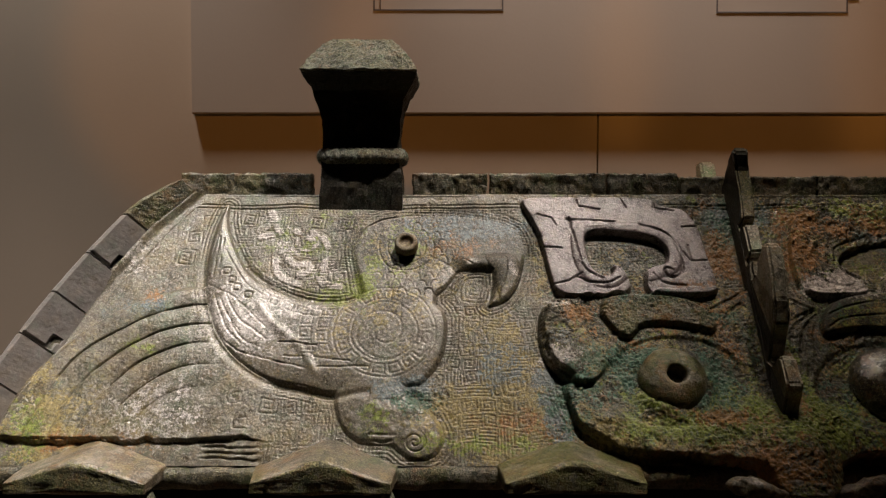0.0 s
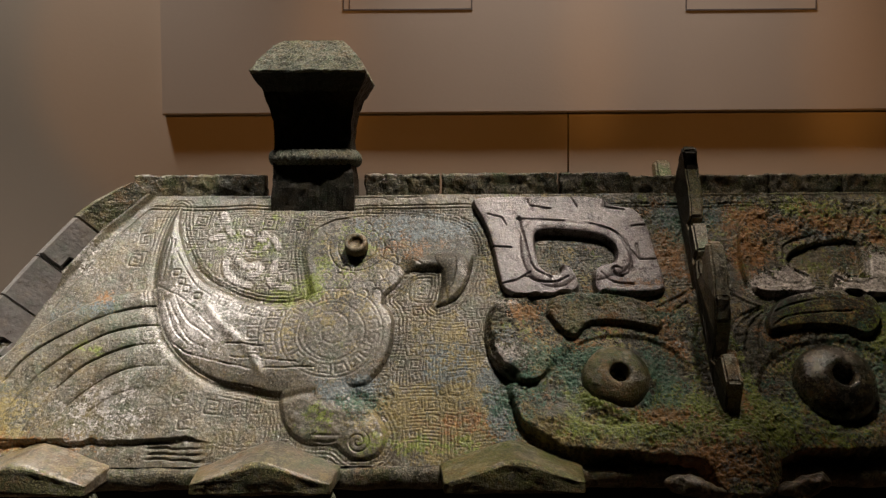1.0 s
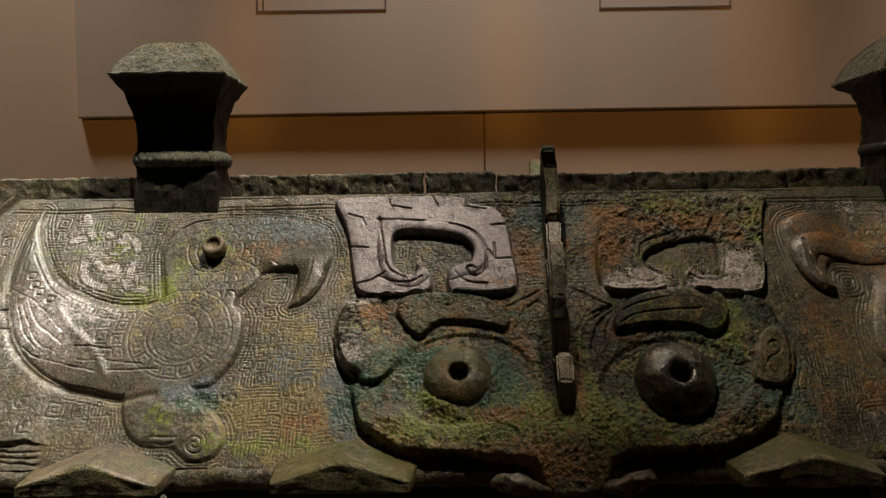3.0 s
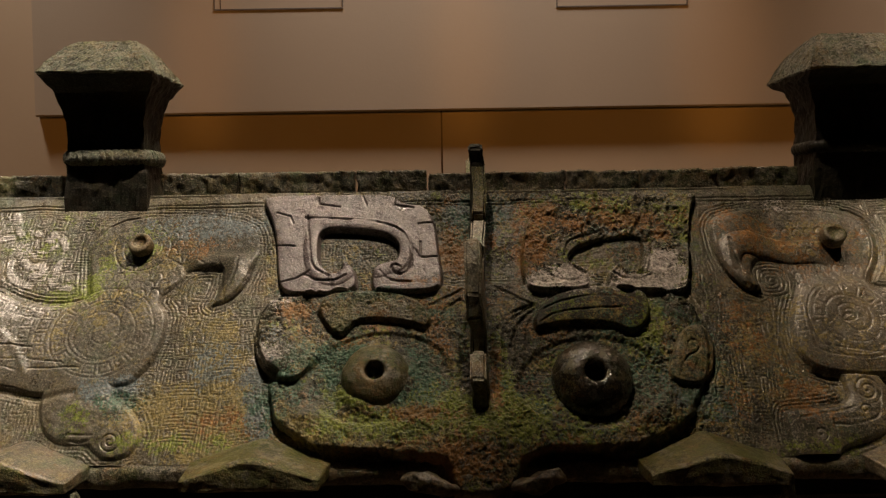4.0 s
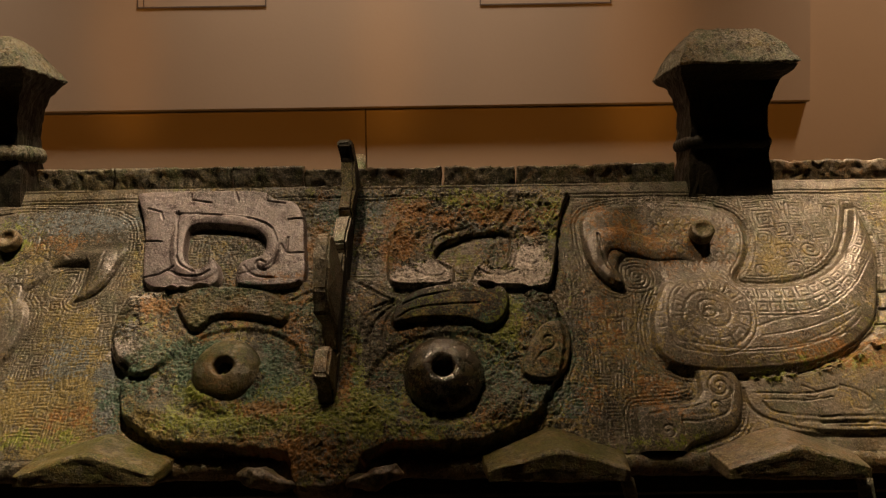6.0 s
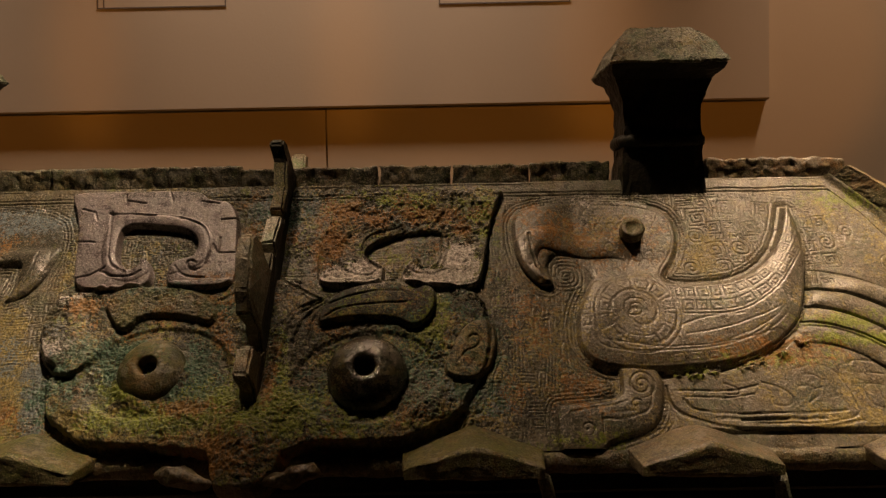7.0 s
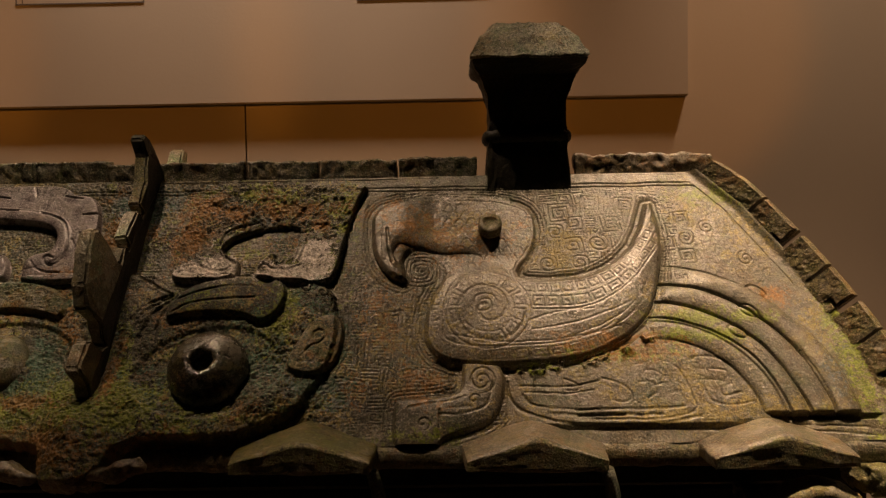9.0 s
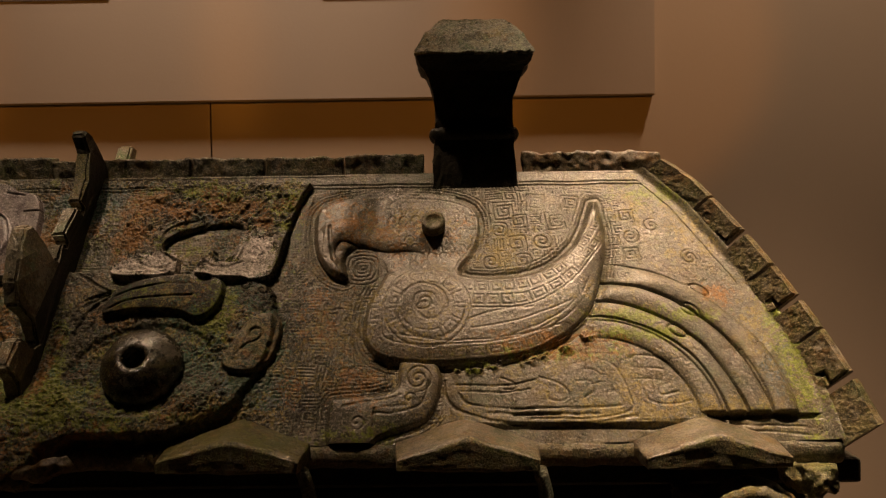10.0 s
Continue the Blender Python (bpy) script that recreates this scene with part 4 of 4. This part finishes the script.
ends = [[bm.verts.new((x, y, z)) for y, z in ((0.6385, 1.3916), (0.6385, 2.05), (0.644, 2.05), (0.644, 1.3925), (0.6399, 1.3902))] for x in (-0.209, 0.499)]
bm.faces.new(ends[0])
bm.faces.new(ends[1][::-1])
for k in range(5):
    bm.faces.new((ends[0][k], ends[0][(k + 1) % 5], ends[1][(k + 1) % 5], ends[1][k]))
bmesh.ops.recalc_face_normals(bm, faces=bm.faces[:])
under(part("board", bm, PANEL), board)


def drawn_outline(x0, x1, z0, z1, t=0.0011):
    bm = bmesh.new()
    for lo, hi in (((x0, z0), (x1, z0 + t)), ((x0, z1 - t), (x1, z1)), ((x0, z0 + t), (x0 + t, z1 - t)), ((x1 - t, z0 + t), (x1, z1 - t))):
        b = box_bm((lo[0], 0.6381, lo[1]), (hi[0], 0.6387, hi[1]))
        m = bpy.data.meshes.new("tmp")
        b.to_mesh(m)
        b.free()
        bm.from_mesh(m)
        bpy.data.meshes.remove(m)
    return under(part("drawn_outline", bm, INK, None, "thin dark printed outline"), board)


drawn_outline(-0.0576, 0.0500, 1.4753, 1.62)
under(part("drawn_line", box_bm((-0.0523, 0.6381, 1.4765), (-0.0515, 0.6387, 1.6188)), INK, None, "thin dark printed line"), board)
drawn_outline(0.2265, 0.3352, 1.4733, 1.62)
drawn_outline(0.3354, 0.3442, 1.4838, 1.62, 0.0009)

# ---- the vessel under the lid ----
vessel = empty("bronze_vessel", (XC, RIDGE_Y, 0.78), "dark ancient bronze vessel with jutting peaked beam ends below its lid", "bronze vessel")
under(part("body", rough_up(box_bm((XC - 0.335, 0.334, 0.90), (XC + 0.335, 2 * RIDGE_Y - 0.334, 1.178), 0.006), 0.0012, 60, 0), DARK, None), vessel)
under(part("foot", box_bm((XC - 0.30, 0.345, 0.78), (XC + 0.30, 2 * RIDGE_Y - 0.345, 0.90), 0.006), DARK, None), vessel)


# mouth rim: near-black, so that the cover's shade is in the colour
under(part("mouth_rim", rough_up(box_bm((XC - 0.351, 0.324, 1.1765), (XC + 0.352, 2 * RIDGE_Y - 0.324, 1.1878), 0.002), 0.0008, 90, 0), DARK, None, "mouth rim, the shade of the cover put into its dark colour"), vessel)


def beam_end(u, skin):
    """A peaked trough end that juts out under the lid."""
    w, y0, y1 = 0.0285, 0.2965, 0.335
    bm = bmesh.new()
    bmesh.ops.create_cube(bm, size=2)
    bmesh.ops.subdivide_edges(bm, edges=bm.edges[:], cuts=17, use_grid_fill=True)
    for v in bm.verts:
        x, y, z = v.co
        top = np.interp(x, (-1, -0.06, 0.06, 1), (1.1976, 1.2060, 1.2060, 1.1976))
        f = (y + 1) / 2
        round_x = 1 - 0.02 * (1 - f) - 0.05 * max(0.0, abs(z) - 0.75)
        lo = 1.1920 + 0.0006 * abs(x)
        v.co = (XC + u + x * w * (1 + 0.10 * f) * round_x, y0 + (y1 - y0) * f + 0.0016 * max(0.0, abs(z) - 0.8) / 0.2 * (1 - f) ** 6, lo + (top + 0.0022 * f - lo) * (z + 1) / 2)
    beam = under(part("beam_end", rough_up(rough_up(bm, 0.0005, 70), 0.0003, 300), skin, None, "", True), vessel)
    beam.data.materials.append(LUG)                  # the front is overgrown with green crust
    for p in beam.data.polygons:
        p.material_index = 1 if p.normal.y < -0.6 else 0
    return beam


def bracket(u):
    """The curled side bar that hangs from a beam end."""
    bm = bmesh.new()
    rings = []
    for k in range(9):
        f = k / 8
        c = Vector((XC + u + 0.003 * math.sin(f * 3.0), 0.3045 + 0.004 * f, 1.1915 - 0.030 * f))
        r = 0.0030 * (1 - 0.25 * abs(f - 0.4))
        rings.append([bm.verts.new(c + Vector((math.cos(t) * r, math.sin(t) * r * 1.4, 0))) for t in np.linspace(0, 2 * math.pi, 8, endpoint=False)])
    for p, q in zip(rings[:-1], rings[1:]):
        for k in range(8):
            bm.faces.new((p[k], p[(k + 1) % 8], q[(k + 1) % 8], q[k]))
    bm.faces.new(rings[0][::-1])
    bm.faces.new(rings[-1])
    return under(part("bracket", rough_up(bm, 0.0006, 200), CAP, None, "", True), vessel)


for u in (-0.2705, -0.173, 0.1185, 0.2135):
    bracket(u)
def rim_lug(u, z, w, h, y):
    """A corroded stump on the shoulder of the vessel."""
    bm = bmesh.new()
    bmesh.ops.create_cube(bm, size=2)
    bmesh.ops.subdivide_edges(bm, edges=bm.edges[:], cuts=14, use_grid_fill=True)
    for v in bm.verts:
        q = v.co.normalized() * 0.45 + v.co * 0.55
        v.co = Vector((XC + u + q.x * w, y + 0.016 + q.y * 0.016, z + q.z * h))
    rough_up(rough_up(bm, 0.0022, 150), 0.0011, 420)
    return under(part("rim_lug", bm, LUG, None, "mossy green corroded lug", True), vessel)


def arch_lug(u, z, radius, tube, y):
    """A small mossy arch, the root of a handle."""
    bm = bmesh.new()
    rings = []
    for a in np.linspace(-0.35, math.pi + 0.35, 30):
        c = Vector((XC + u + radius * 1.25 * math.cos(a), y, z + radius * math.sin(a)))
        out = Vector((math.cos(a), 0, math.sin(a)))
        rings.append([bm.verts.new(c + out * tube * math.cos(t) + Vector((0, tube * 1.8 * math.sin(t), 0))) for t in np.linspace(0, 2 * math.pi, 14, endpoint=False)])
    for p, q in zip(rings[:-1], rings[1:]):
        for k in range(14):
            bm.faces.new((p[k], p[(k + 1) % 14], q[(k + 1) % 14], q[k]))
    bm.faces.new(rings[0][::-1])
    bm.faces.new(rings[-1])
    rough_up(bm, 0.0012, 210)
    return under(part("handle_root", bm, LUG, None, "mossy arched root of a handle", True), vessel)


rim_lug(0.3245, 1.1845, 0.0085, 0.0060, 0.3005)
arch_lug(0.2960, 1.1700, 0.0125, 0.0046, 0.3030)
arch_lug(0.2980, 1.1690, 0.0055, 0.0024, 0.3010)
rim_lug(0.2770, 1.1720, 0.0050, 0.0040, 0.3015)
for u in (-0.2955, -0.1985, -0.0975, 0.0905, 0.1850, 0.2825):
    beam_end(u, GREENED if abs(u) < 0.1 else BEAM)

# ---- the lid on it ----
lid = empty("vessel_cover", (XC, RIDGE_Y, 1.188), "roof-shaped bronze cover with bird and mask reliefs, mottled brown and green", "vessel cover")


def lid_part(name, bm, material, label="", smooth=False):
    return under(part(name, bm, material, None, label, smooth), lid)


def sub_part(ob, parent):
    ob.parent = parent
    ob.matrix_parent_inverse = Matrix()
    return ob


def grid_part(name, code, material, label=""):
    own = (WHO[:-1, :-1] == code) & ((V[:-1, :-1] > -23) | (code == 3))
    return under(from_grid(name, own, material, None, label), lid)


grid_part("front_slope", 0, FACE, "bronze slope cut all over with fine square spirals")
bird_west = grid_part("bird_relief", 1, SKIN, "raised bronze bird with a curling wing")
bird_east = grid_part("bird_relief", 2, SKIN, "raised bronze bird with a curling wing, yellowish")
mask = grid_part("mask_relief", 3, SCURF, "raised beast mask with rust and green crust")
grid_part("horn_relief", 4, HORN, "smooth grey C-shaped horn")
grid_part("horn_relief", 5, SCURF, "corroded dark C-shaped horn")
sub_part(grid_part("brow", 6, CRUST), mask)
sub_part(grid_part("brow", 7, DARK), mask)
sub_part(grid_part("ear", 8, SCURF), mask)
sub_part(grid_part("ear", 9, MOSS), mask)


def polygon_solid(points, place, thick):
    """A flat outline, given a thickness: place(a, b, c) with c from minus to plus."""
    bm = bmesh.new()
    a = [bm.verts.new(place(x, y, -thick)) for x, y in points]
    b = [bm.verts.new(place(x, y, thick)) for x, y in points]
    bm.faces.new(a[::-1])
    bm.faces.new(b)
    n = len(points)
    for k in range(n):
        bm.faces.new((a[k], a[(k + 1) % n], b[(k + 1) % n], b[k]))
    bmesh.ops.recalc_face_normals(bm, faces=bm.faces[:])
    return bm


# eyes of the mask: hollow domes
def eye_boss(u, v, radius, height, hole, material):
    bm = bmesh.new()
    rings = []
    prof = [(radius * math.cos(a), height * math.sin(a)) for a in np.linspace(0, 1.35, 14) if radius * math.cos(a) > hole * 1.25]
    prof += [(hole * 1.12, prof[-1][1] + 0.1), (hole, prof[-1][1] - 0.6), (hole * 0.9, height * 0.4), (hole * 0.85, -14.0)]
    for r, h in prof:
        rings.append([bm.verts.new(on_slope(u + r * math.cos(t), v + r * math.sin(t), 4.0 + h)) for t in np.linspace(0, 2 * math.pi, 48, endpoint=False)])
    for a, b in zip(rings[:-1], rings[1:]):
        for k in range(48):
            bm.faces.new((a[k], a[(k + 1) % 48], b[(k + 1) % 48], b[k]))
    bm.faces.new(rings[-1])
    return sub_part(lid_part("eye_boss", rough_up(rough_up(bm, 0.0004, 120), 0.0003, 420), material, "domed eye with a dark round hole", True), mask)


eye_boss(-49.5, 13.5, 15.2, 9.6, 4.3, OLIVE)
eye_boss(45.2, 10.5, 17.8, 13.0, 4.7, BOSS)


def lump(name, u, v, h, ru, rv, rh, rough, label, tilt=0.0):
    """A worn rounded boss that sits on the slope."""
    bm = bmesh.new()
    bmesh.ops.create_icosphere(bm, subdivisions=4, radius=1)
    for w in bm.verts:
        x, y, z = w.co
        flat = 1 + 0.25 * (abs(x) ** 3) - 0.15 * y
        w.co = on_slope(u + ru * x * flat, v + rv * y + tilt * x, h + rh * z)
    return sub_part(lid_part(name, rough_up(bm, rough, 170), RUSTY, label, True), mask)


lump("snout", -3, -33, 9, 10, 10, 7, 0.0018, "worn drooping snout under the mask")
for side in (-1, 1):
    lump("nostril", side * 22 - 4, -35, 11, 9, 4.5, 5, 0.0016, "small worn lug beside the snout", 2.0 * side)


# eyes of the birds: short tubes
def bird_eye(bird, u, v, base, tall, hollow):
    bm = bmesh.new()
    rings = []
    for r, h in ((5.8, 0), (5.6, tall - 0.6), (5.0, tall), (3.8, tall), (3.2, tall - hollow * 0.3), (3.0, tall - hollow)):
        rings.append([bm.verts.new(on_slope(u + r * math.cos(t), v + r * math.sin(t), base + h)) for t in np.linspace(0, 2 * math.pi, 32, endpoint=False)])
    for a, b in zip(rings[:-1], rings[1:]):
        for k in range(32):
            bm.faces.new((a[k], a[(k + 1) % 32], b[(k + 1) % 32], b[k]))
    bm.faces.new(rings[-1])
    return sub_part(lid_part("bird_eye", rough_up(bm, 0.0004, 200), MOSS, "short round tube for an eye", True), bird)


bird_eye(bird_west, -168, 85.5, 1.6, 4.4, 1.6)
bird_eye(bird_east, 171, 84, 2.2, 5.6, 0.5)

# the flange up the middle of the mask
FLANGE = "124,-3 128.5,13 129.5,21 128.5,25.5 125,25.8 119,20 105,15.5 93.5,14.3 93,9 90.5,9 90,14.6 73,16.6 72,11 69.5,11 69,15.5 61,13.5 60,17 63,24 65,36 62,39.5 52,38.5 38,34 30,28 28,18 21,9 18.5,11 18,21 16,23 4,24 2,22 0,15 -6,9 -10,-3"
bm = polygon_solid([[float(c) for c in w.split(",")] for w in FLANGE.split()], lambda v, p, c: on_slope(-1.0 - 3.0 * min(1.0, max(0.0, (105 - v) / 45)) - 2.5 * min(1.0, max(0.0, (p - 17) / 12)) + c, v, p), 3.4)
bmesh.ops.bevel(bm, geom=bm.edges[:], offset=0.0011, segments=3, affect="EDGES")
bmesh.ops.triangulate(bm, faces=bm.faces[:])
bmesh.ops.subdivide_edges(bm, edges=[e for e in bm.edges if e.calc_length() > 0.003], cuts=2)
rough_up(bm, 0.0006, 190)
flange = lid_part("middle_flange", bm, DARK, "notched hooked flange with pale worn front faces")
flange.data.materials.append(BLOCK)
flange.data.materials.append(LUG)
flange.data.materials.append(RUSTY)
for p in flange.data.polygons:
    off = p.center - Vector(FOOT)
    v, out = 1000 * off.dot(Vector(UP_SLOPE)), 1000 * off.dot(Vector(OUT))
    if abs(p.normal.x) > 0.6:                        # sides: dark, paler where the blocks stand out; light and shade painted in
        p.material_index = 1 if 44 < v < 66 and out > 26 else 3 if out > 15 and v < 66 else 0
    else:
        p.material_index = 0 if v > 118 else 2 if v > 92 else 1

# ridge flange, in lengths between thin slots
RIDGE_CUTS = (-287, -217.5, -166.5, -126.2, -64.5, -27, 45.6, 83.9, 124.7, 166.5, 216, 288)
for a, b in zip(RIDGE_CUTS[:-1], RIDGE_CUTS[1:]):
    if (a, b) in ((-217.5, -166.5), (166.5, 216)):
        continue
    bm = box_bm((XC + a / 1000 + 0.0007, 0.3985, 1.3085), (XC + b / 1000 - 0.0007, 0.4075, 1.3255 if b < -20 else 1.3238 if b < 130 else 1.3245))
    bmesh.ops.subdivide_edges(bm, edges=[e for e in bm.edges if abs(e.verts[0].co.x - e.verts[1].co.x) > 0.004], cuts=int((b - a) / 1.3))
    bmesh.ops.subdivide_edges(bm, edges=[e for e in bm.edges if abs(e.verts[0].co.z - e.verts[1].co.z) > 0.004], cuts=12)
    lid_part("ridge_flange_piece", rough_up(rough_up(bm, 0.0013 if b > 220 else 0.0008, 130), 0.0009 if b > 220 else 0.0007, 360), RUSTY if b > 220 else CRUST, "", True)

# hip flanges down to the corners, slotted, with hooked cuts
def hip_place(side, far):
    top = Vector((XC + side * 0.2815, 0.399, 1.311))
    foot = Vector((XC + side * 0.343, 0.316, 1.196))
    along = (foot - top).normalized()
    up = Vector((side * 0.56, -0.52, 0.64))
    up = (up - along * up.dot(along)).normalized()
    out = along.cross(up).normalized()
    if out.y > 0:
        out = -out

    def place(t, e, c):
        p = top.lerp(foot, t) + Vector((side, 0, 0)) * (4 * t * (1 - t) * 0.008) + up * e + out * c
        if far:
            p.y = 2 * RIDGE_Y - p.y
        return p
    return place


def hip_piece(place, a, b, tall, hook, material):
    """One length of the flange: a grid over its face, its top and its rear; tall(t) gives the height."""
    nt, ne = 34, 16
    bm = bmesh.new()
    rows = []
    for t in np.linspace(a, b, nt):
        h = tall(t)
        row = []
        for k in range(ne + 1):
            e = -0.005 + (h + 0.005) * k / ne
            f = (t - a) / (b - a)
            cut = 0.0
            if hook:
                d = min(abs(f - 0.99) * 30 + max(0, 6 - e * 1000) * 2, math.hypot(max(abs(f - 0.86) * 22 - 2.6, 0), e * 1000 - 6.2) - 0.2, math.hypot(max(abs(f - 0.74) * 22 - 0.5, 0), max(abs(e * 1000 - 5.0) - 1.3, 0)) - 0.2)
                cut = 0.0022 * (d < 0.75)
            row.append(place(t, e, 0.0042 - 0.0008 * k / ne - cut))
        row.append(place(t, h + 0.0006, 0.0))
        row.append(place(t, h, -0.0034))
        row.append(place(t, -0.005, -0.0042))
        rows.append([bm.verts.new(p) for p in row])
    for p, q in zip(rows[:-1], rows[1:]):
        for k in range(len(p) - 1):
            bm.faces.new((p[k], p[k + 1], q[k + 1], q[k]))
    bm.faces.new(rows[0][::-1])
    bm.faces.new(rows[-1])
    bmesh.ops.recalc_face_normals(bm, faces=bm.faces[:])
    return lid_part("hip_flange_piece", rough_up(rough_up(bm, 0.00012 if material is HIP else 0.0003, 230), 0.00008 if material is HIP else 0.0002, 600), material)


for side in (-1, 1):
    tall = (lambda t: 0.0185 * (0.60 + 0.40 * min(1.0, max(0.0, (t + 0.03) / 0.16)) ** 0.7)) if side < 0 else (lambda t: 0.0150 * (0.70 + 0.30 * min(1.0, max(0.0, (t + 0.03) / 0.14)) ** 0.7))
    for far in (0, 1):
        place = hip_place(side, far)
        cuts = (-0.025, 0.17, 0.33, 0.48, 0.63, 0.78, 0.92, 1.0) if side < 0 else (-0.025, 0.185, 0.325, 0.46, 0.575, 0.69, 0.84, 1.0)
        for k, (a, b) in enumerate(zip(cuts[:-1], cuts[1:])):
            hip_piece(place, a + (0.0035 if side < 0 else 0.008 if k % 2 else 0.020), b - 0.0035, tall, k % 2 == 1, MOSS if side > 0 else HIP if k else CRUST)

# the other slopes, the rim
def quad_part(name, pts, material, label=""):
    bm = bmesh.new()
    bm.faces.new([bm.verts.new(p) for p in pts])
    ex = bmesh.ops.extrude_face_region(bm, geom=bm.faces[:])
    mid = Vector((XC, RIDGE_Y, 1.24))
    for v in ex["geom"]:
        if isinstance(v, bmesh.types.BMVert):
            v.co = v.co + (mid - v.co).normalized() * 0.006
    bmesh.ops.recalc_face_normals(bm, faces=bm.faces[:])
    return lid_part(name, bm, material, label)


yb = 2 * RIDGE_Y
quad_part("back_slope", [(XC - 0.281, yb - 0.397, 1.314), (XC + 0.281, yb - 0.397, 1.314), (XC + 0.340, yb - 0.316, 1.197), (XC - 0.340, yb - 0.316, 1.197)], FACE)
for s in (-1, 1):
    quad_part("end_slope", [(XC + s * 0.281, 0.397, 1.314), (XC + s * 0.281, yb - 0.397, 1.314), (XC + s * 0.340, yb - 0.316, 1.197), (XC + s * 0.340, 0.316, 1.197)], FACE)
lid_part("ridge_top", box_bm((XC - 0.281, 0.3945, 1.309), (XC + 0.281, yb - 0.3945, 1.3135)), FACE)
rim = box_bm((XC - 0.340, 0.3130, 1.1880), (XC + 0.340, yb - 0.3130, 1.1982))
bmesh.ops.bevel(rim, geom=rim.edges[:], offset=0.0035, segments=3, affect="EDGES", profile=0.5)
bmesh.ops.subdivide_edges(rim, edges=[e for e in rim.edges if e.calc_length() > 0.5], cuts=190)
rough_up(rim, 0.0009, 110)
lid_part("rim", rim, CRUST, "mossy rolled rim of the lid", True)
tip = polygon_solid([(0.398, 1.300), (0.404, 1.300), (0.436, 1.326), (0.437, 1.333), (0.430, 1.334), (0.425, 1.327), (0.415, 1.318), (0.404, 1.315)], lambda y, z, c: Vector((XC - 0.0018 + c, y, z)), 0.0042)
bmesh.ops.bevel(tip, geom=tip.edges[:], offset=0.0012, segments=2, affect="EDGES")
lid_part("back_flange_tip", rough_up(tip, 0.0005, 240), TIP, "pale upper end of the flange on the far slope")


# knobs: a flaring post under a small hipped roof
def square_rings(bm, sections, cu, seg=6):
    """Loops of a rounded oblong, one over another: half width, half depth, height."""
    loops = []
    for w, d, z in sections:
        pts = []
        for cx, cy, nx, ny in ((-1, -1, 1, 0), (1, -1, 0, 1), (1, 1, -1, 0), (-1, 1, 0, -1)):
            for k in range(seg):
                f = 2 * k / seg
                pts.append((cx * w + nx * f * w, cy * d + ny * f * d))
        loops.append([bm.verts.new((XC + cu + x, RIDGE_Y + y, z)) for x, y in pts])
    n = 4 * seg
    for a, b in zip(loops[:-1], loops[1:]):
        for k in range(n):
            bm.faces.new((a[k], a[(k + 1) % n], b[(k + 1) % n], b[k]))
    bm.faces.new(loops[0][::-1])
    bm.faces.new(loops[-1])
    return bm


def knob(u):
    post = bmesh.new()
    deep, drop = (0.0235, 0.0) if u < 0 else (0.0265, 0.0022)
    square_rings(post, [(0.0215, 0.014, 1.300), (0.0210, 0.0135, 1.318), (0.0200, 0.0125, 1.328), (0.0195, 0.012, 1.342), (0.0200, 0.012, 1.352), (0.0216, 0.0125, 1.360 - drop), (0.0243, 0.0140, 1.367 - drop), (0.0281, deep - 0.004, 1.3730 - 1.9 * drop), (0.0287, deep - 0.0012, 1.3752 - 1.9 * drop)], u)
    # post near-black: the shade of the cap is put into its colour
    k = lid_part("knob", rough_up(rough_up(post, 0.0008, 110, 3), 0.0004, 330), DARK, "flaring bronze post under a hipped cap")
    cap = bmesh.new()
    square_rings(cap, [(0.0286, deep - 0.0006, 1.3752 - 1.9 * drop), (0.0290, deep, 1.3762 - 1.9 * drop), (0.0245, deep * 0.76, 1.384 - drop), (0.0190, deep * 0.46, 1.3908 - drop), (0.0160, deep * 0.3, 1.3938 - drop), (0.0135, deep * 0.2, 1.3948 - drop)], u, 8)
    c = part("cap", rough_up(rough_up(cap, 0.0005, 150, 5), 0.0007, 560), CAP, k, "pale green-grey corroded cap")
    ring = bmesh.new()
    loops, n, m = [], 260, 12
    turn = np.linspace(0, 2 * math.pi, 2001)
    cx, cy = (np.sign(f(turn)) * np.abs(f(turn)) ** 0.35 * h for f, h in ((np.cos, 0.0205), (np.sin, 0.0130)))
    way = np.concatenate(([0], np.cumsum(np.hypot(np.diff(cx), np.diff(cy)))))
    even = np.linspace(0, way[-1], n, endpoint=False)
    for a, (x, y) in enumerate(zip(np.interp(even, way, cx), np.interp(even, way, cy))):
        lp = []
        out = Vector((x / 0.0205, y / 0.0130, 0)).normalized()
        for b in range(m):
            t = 2 * math.pi * b / m
            r = (0.0034 if u < 0 else 0.0027) * (1 - 0.17 * smoothstep(0.55, 0.95, math.cos(2 * t + 2 * math.pi * 34 * a / n)))
            lp.append(ring.verts.new(Vector((XC + u + x, RIDGE_Y + y, 1.334)) + out * r * math.cos(t) + Vector((0, 0, r * math.sin(t) * 1.25))))
        loops.append(lp)
    for a in range(n):
        p, q = loops[a], loops[(a + 1) % n]
        for b in range(m):
            ring.faces.new((p[b], q[b], q[(b + 1) % m], p[(b + 1) % m]))
    # the eastern ring gets the same painted shade, the western one none
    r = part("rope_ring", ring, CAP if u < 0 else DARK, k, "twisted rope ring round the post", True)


knob(-0.192)
knob(0.192)
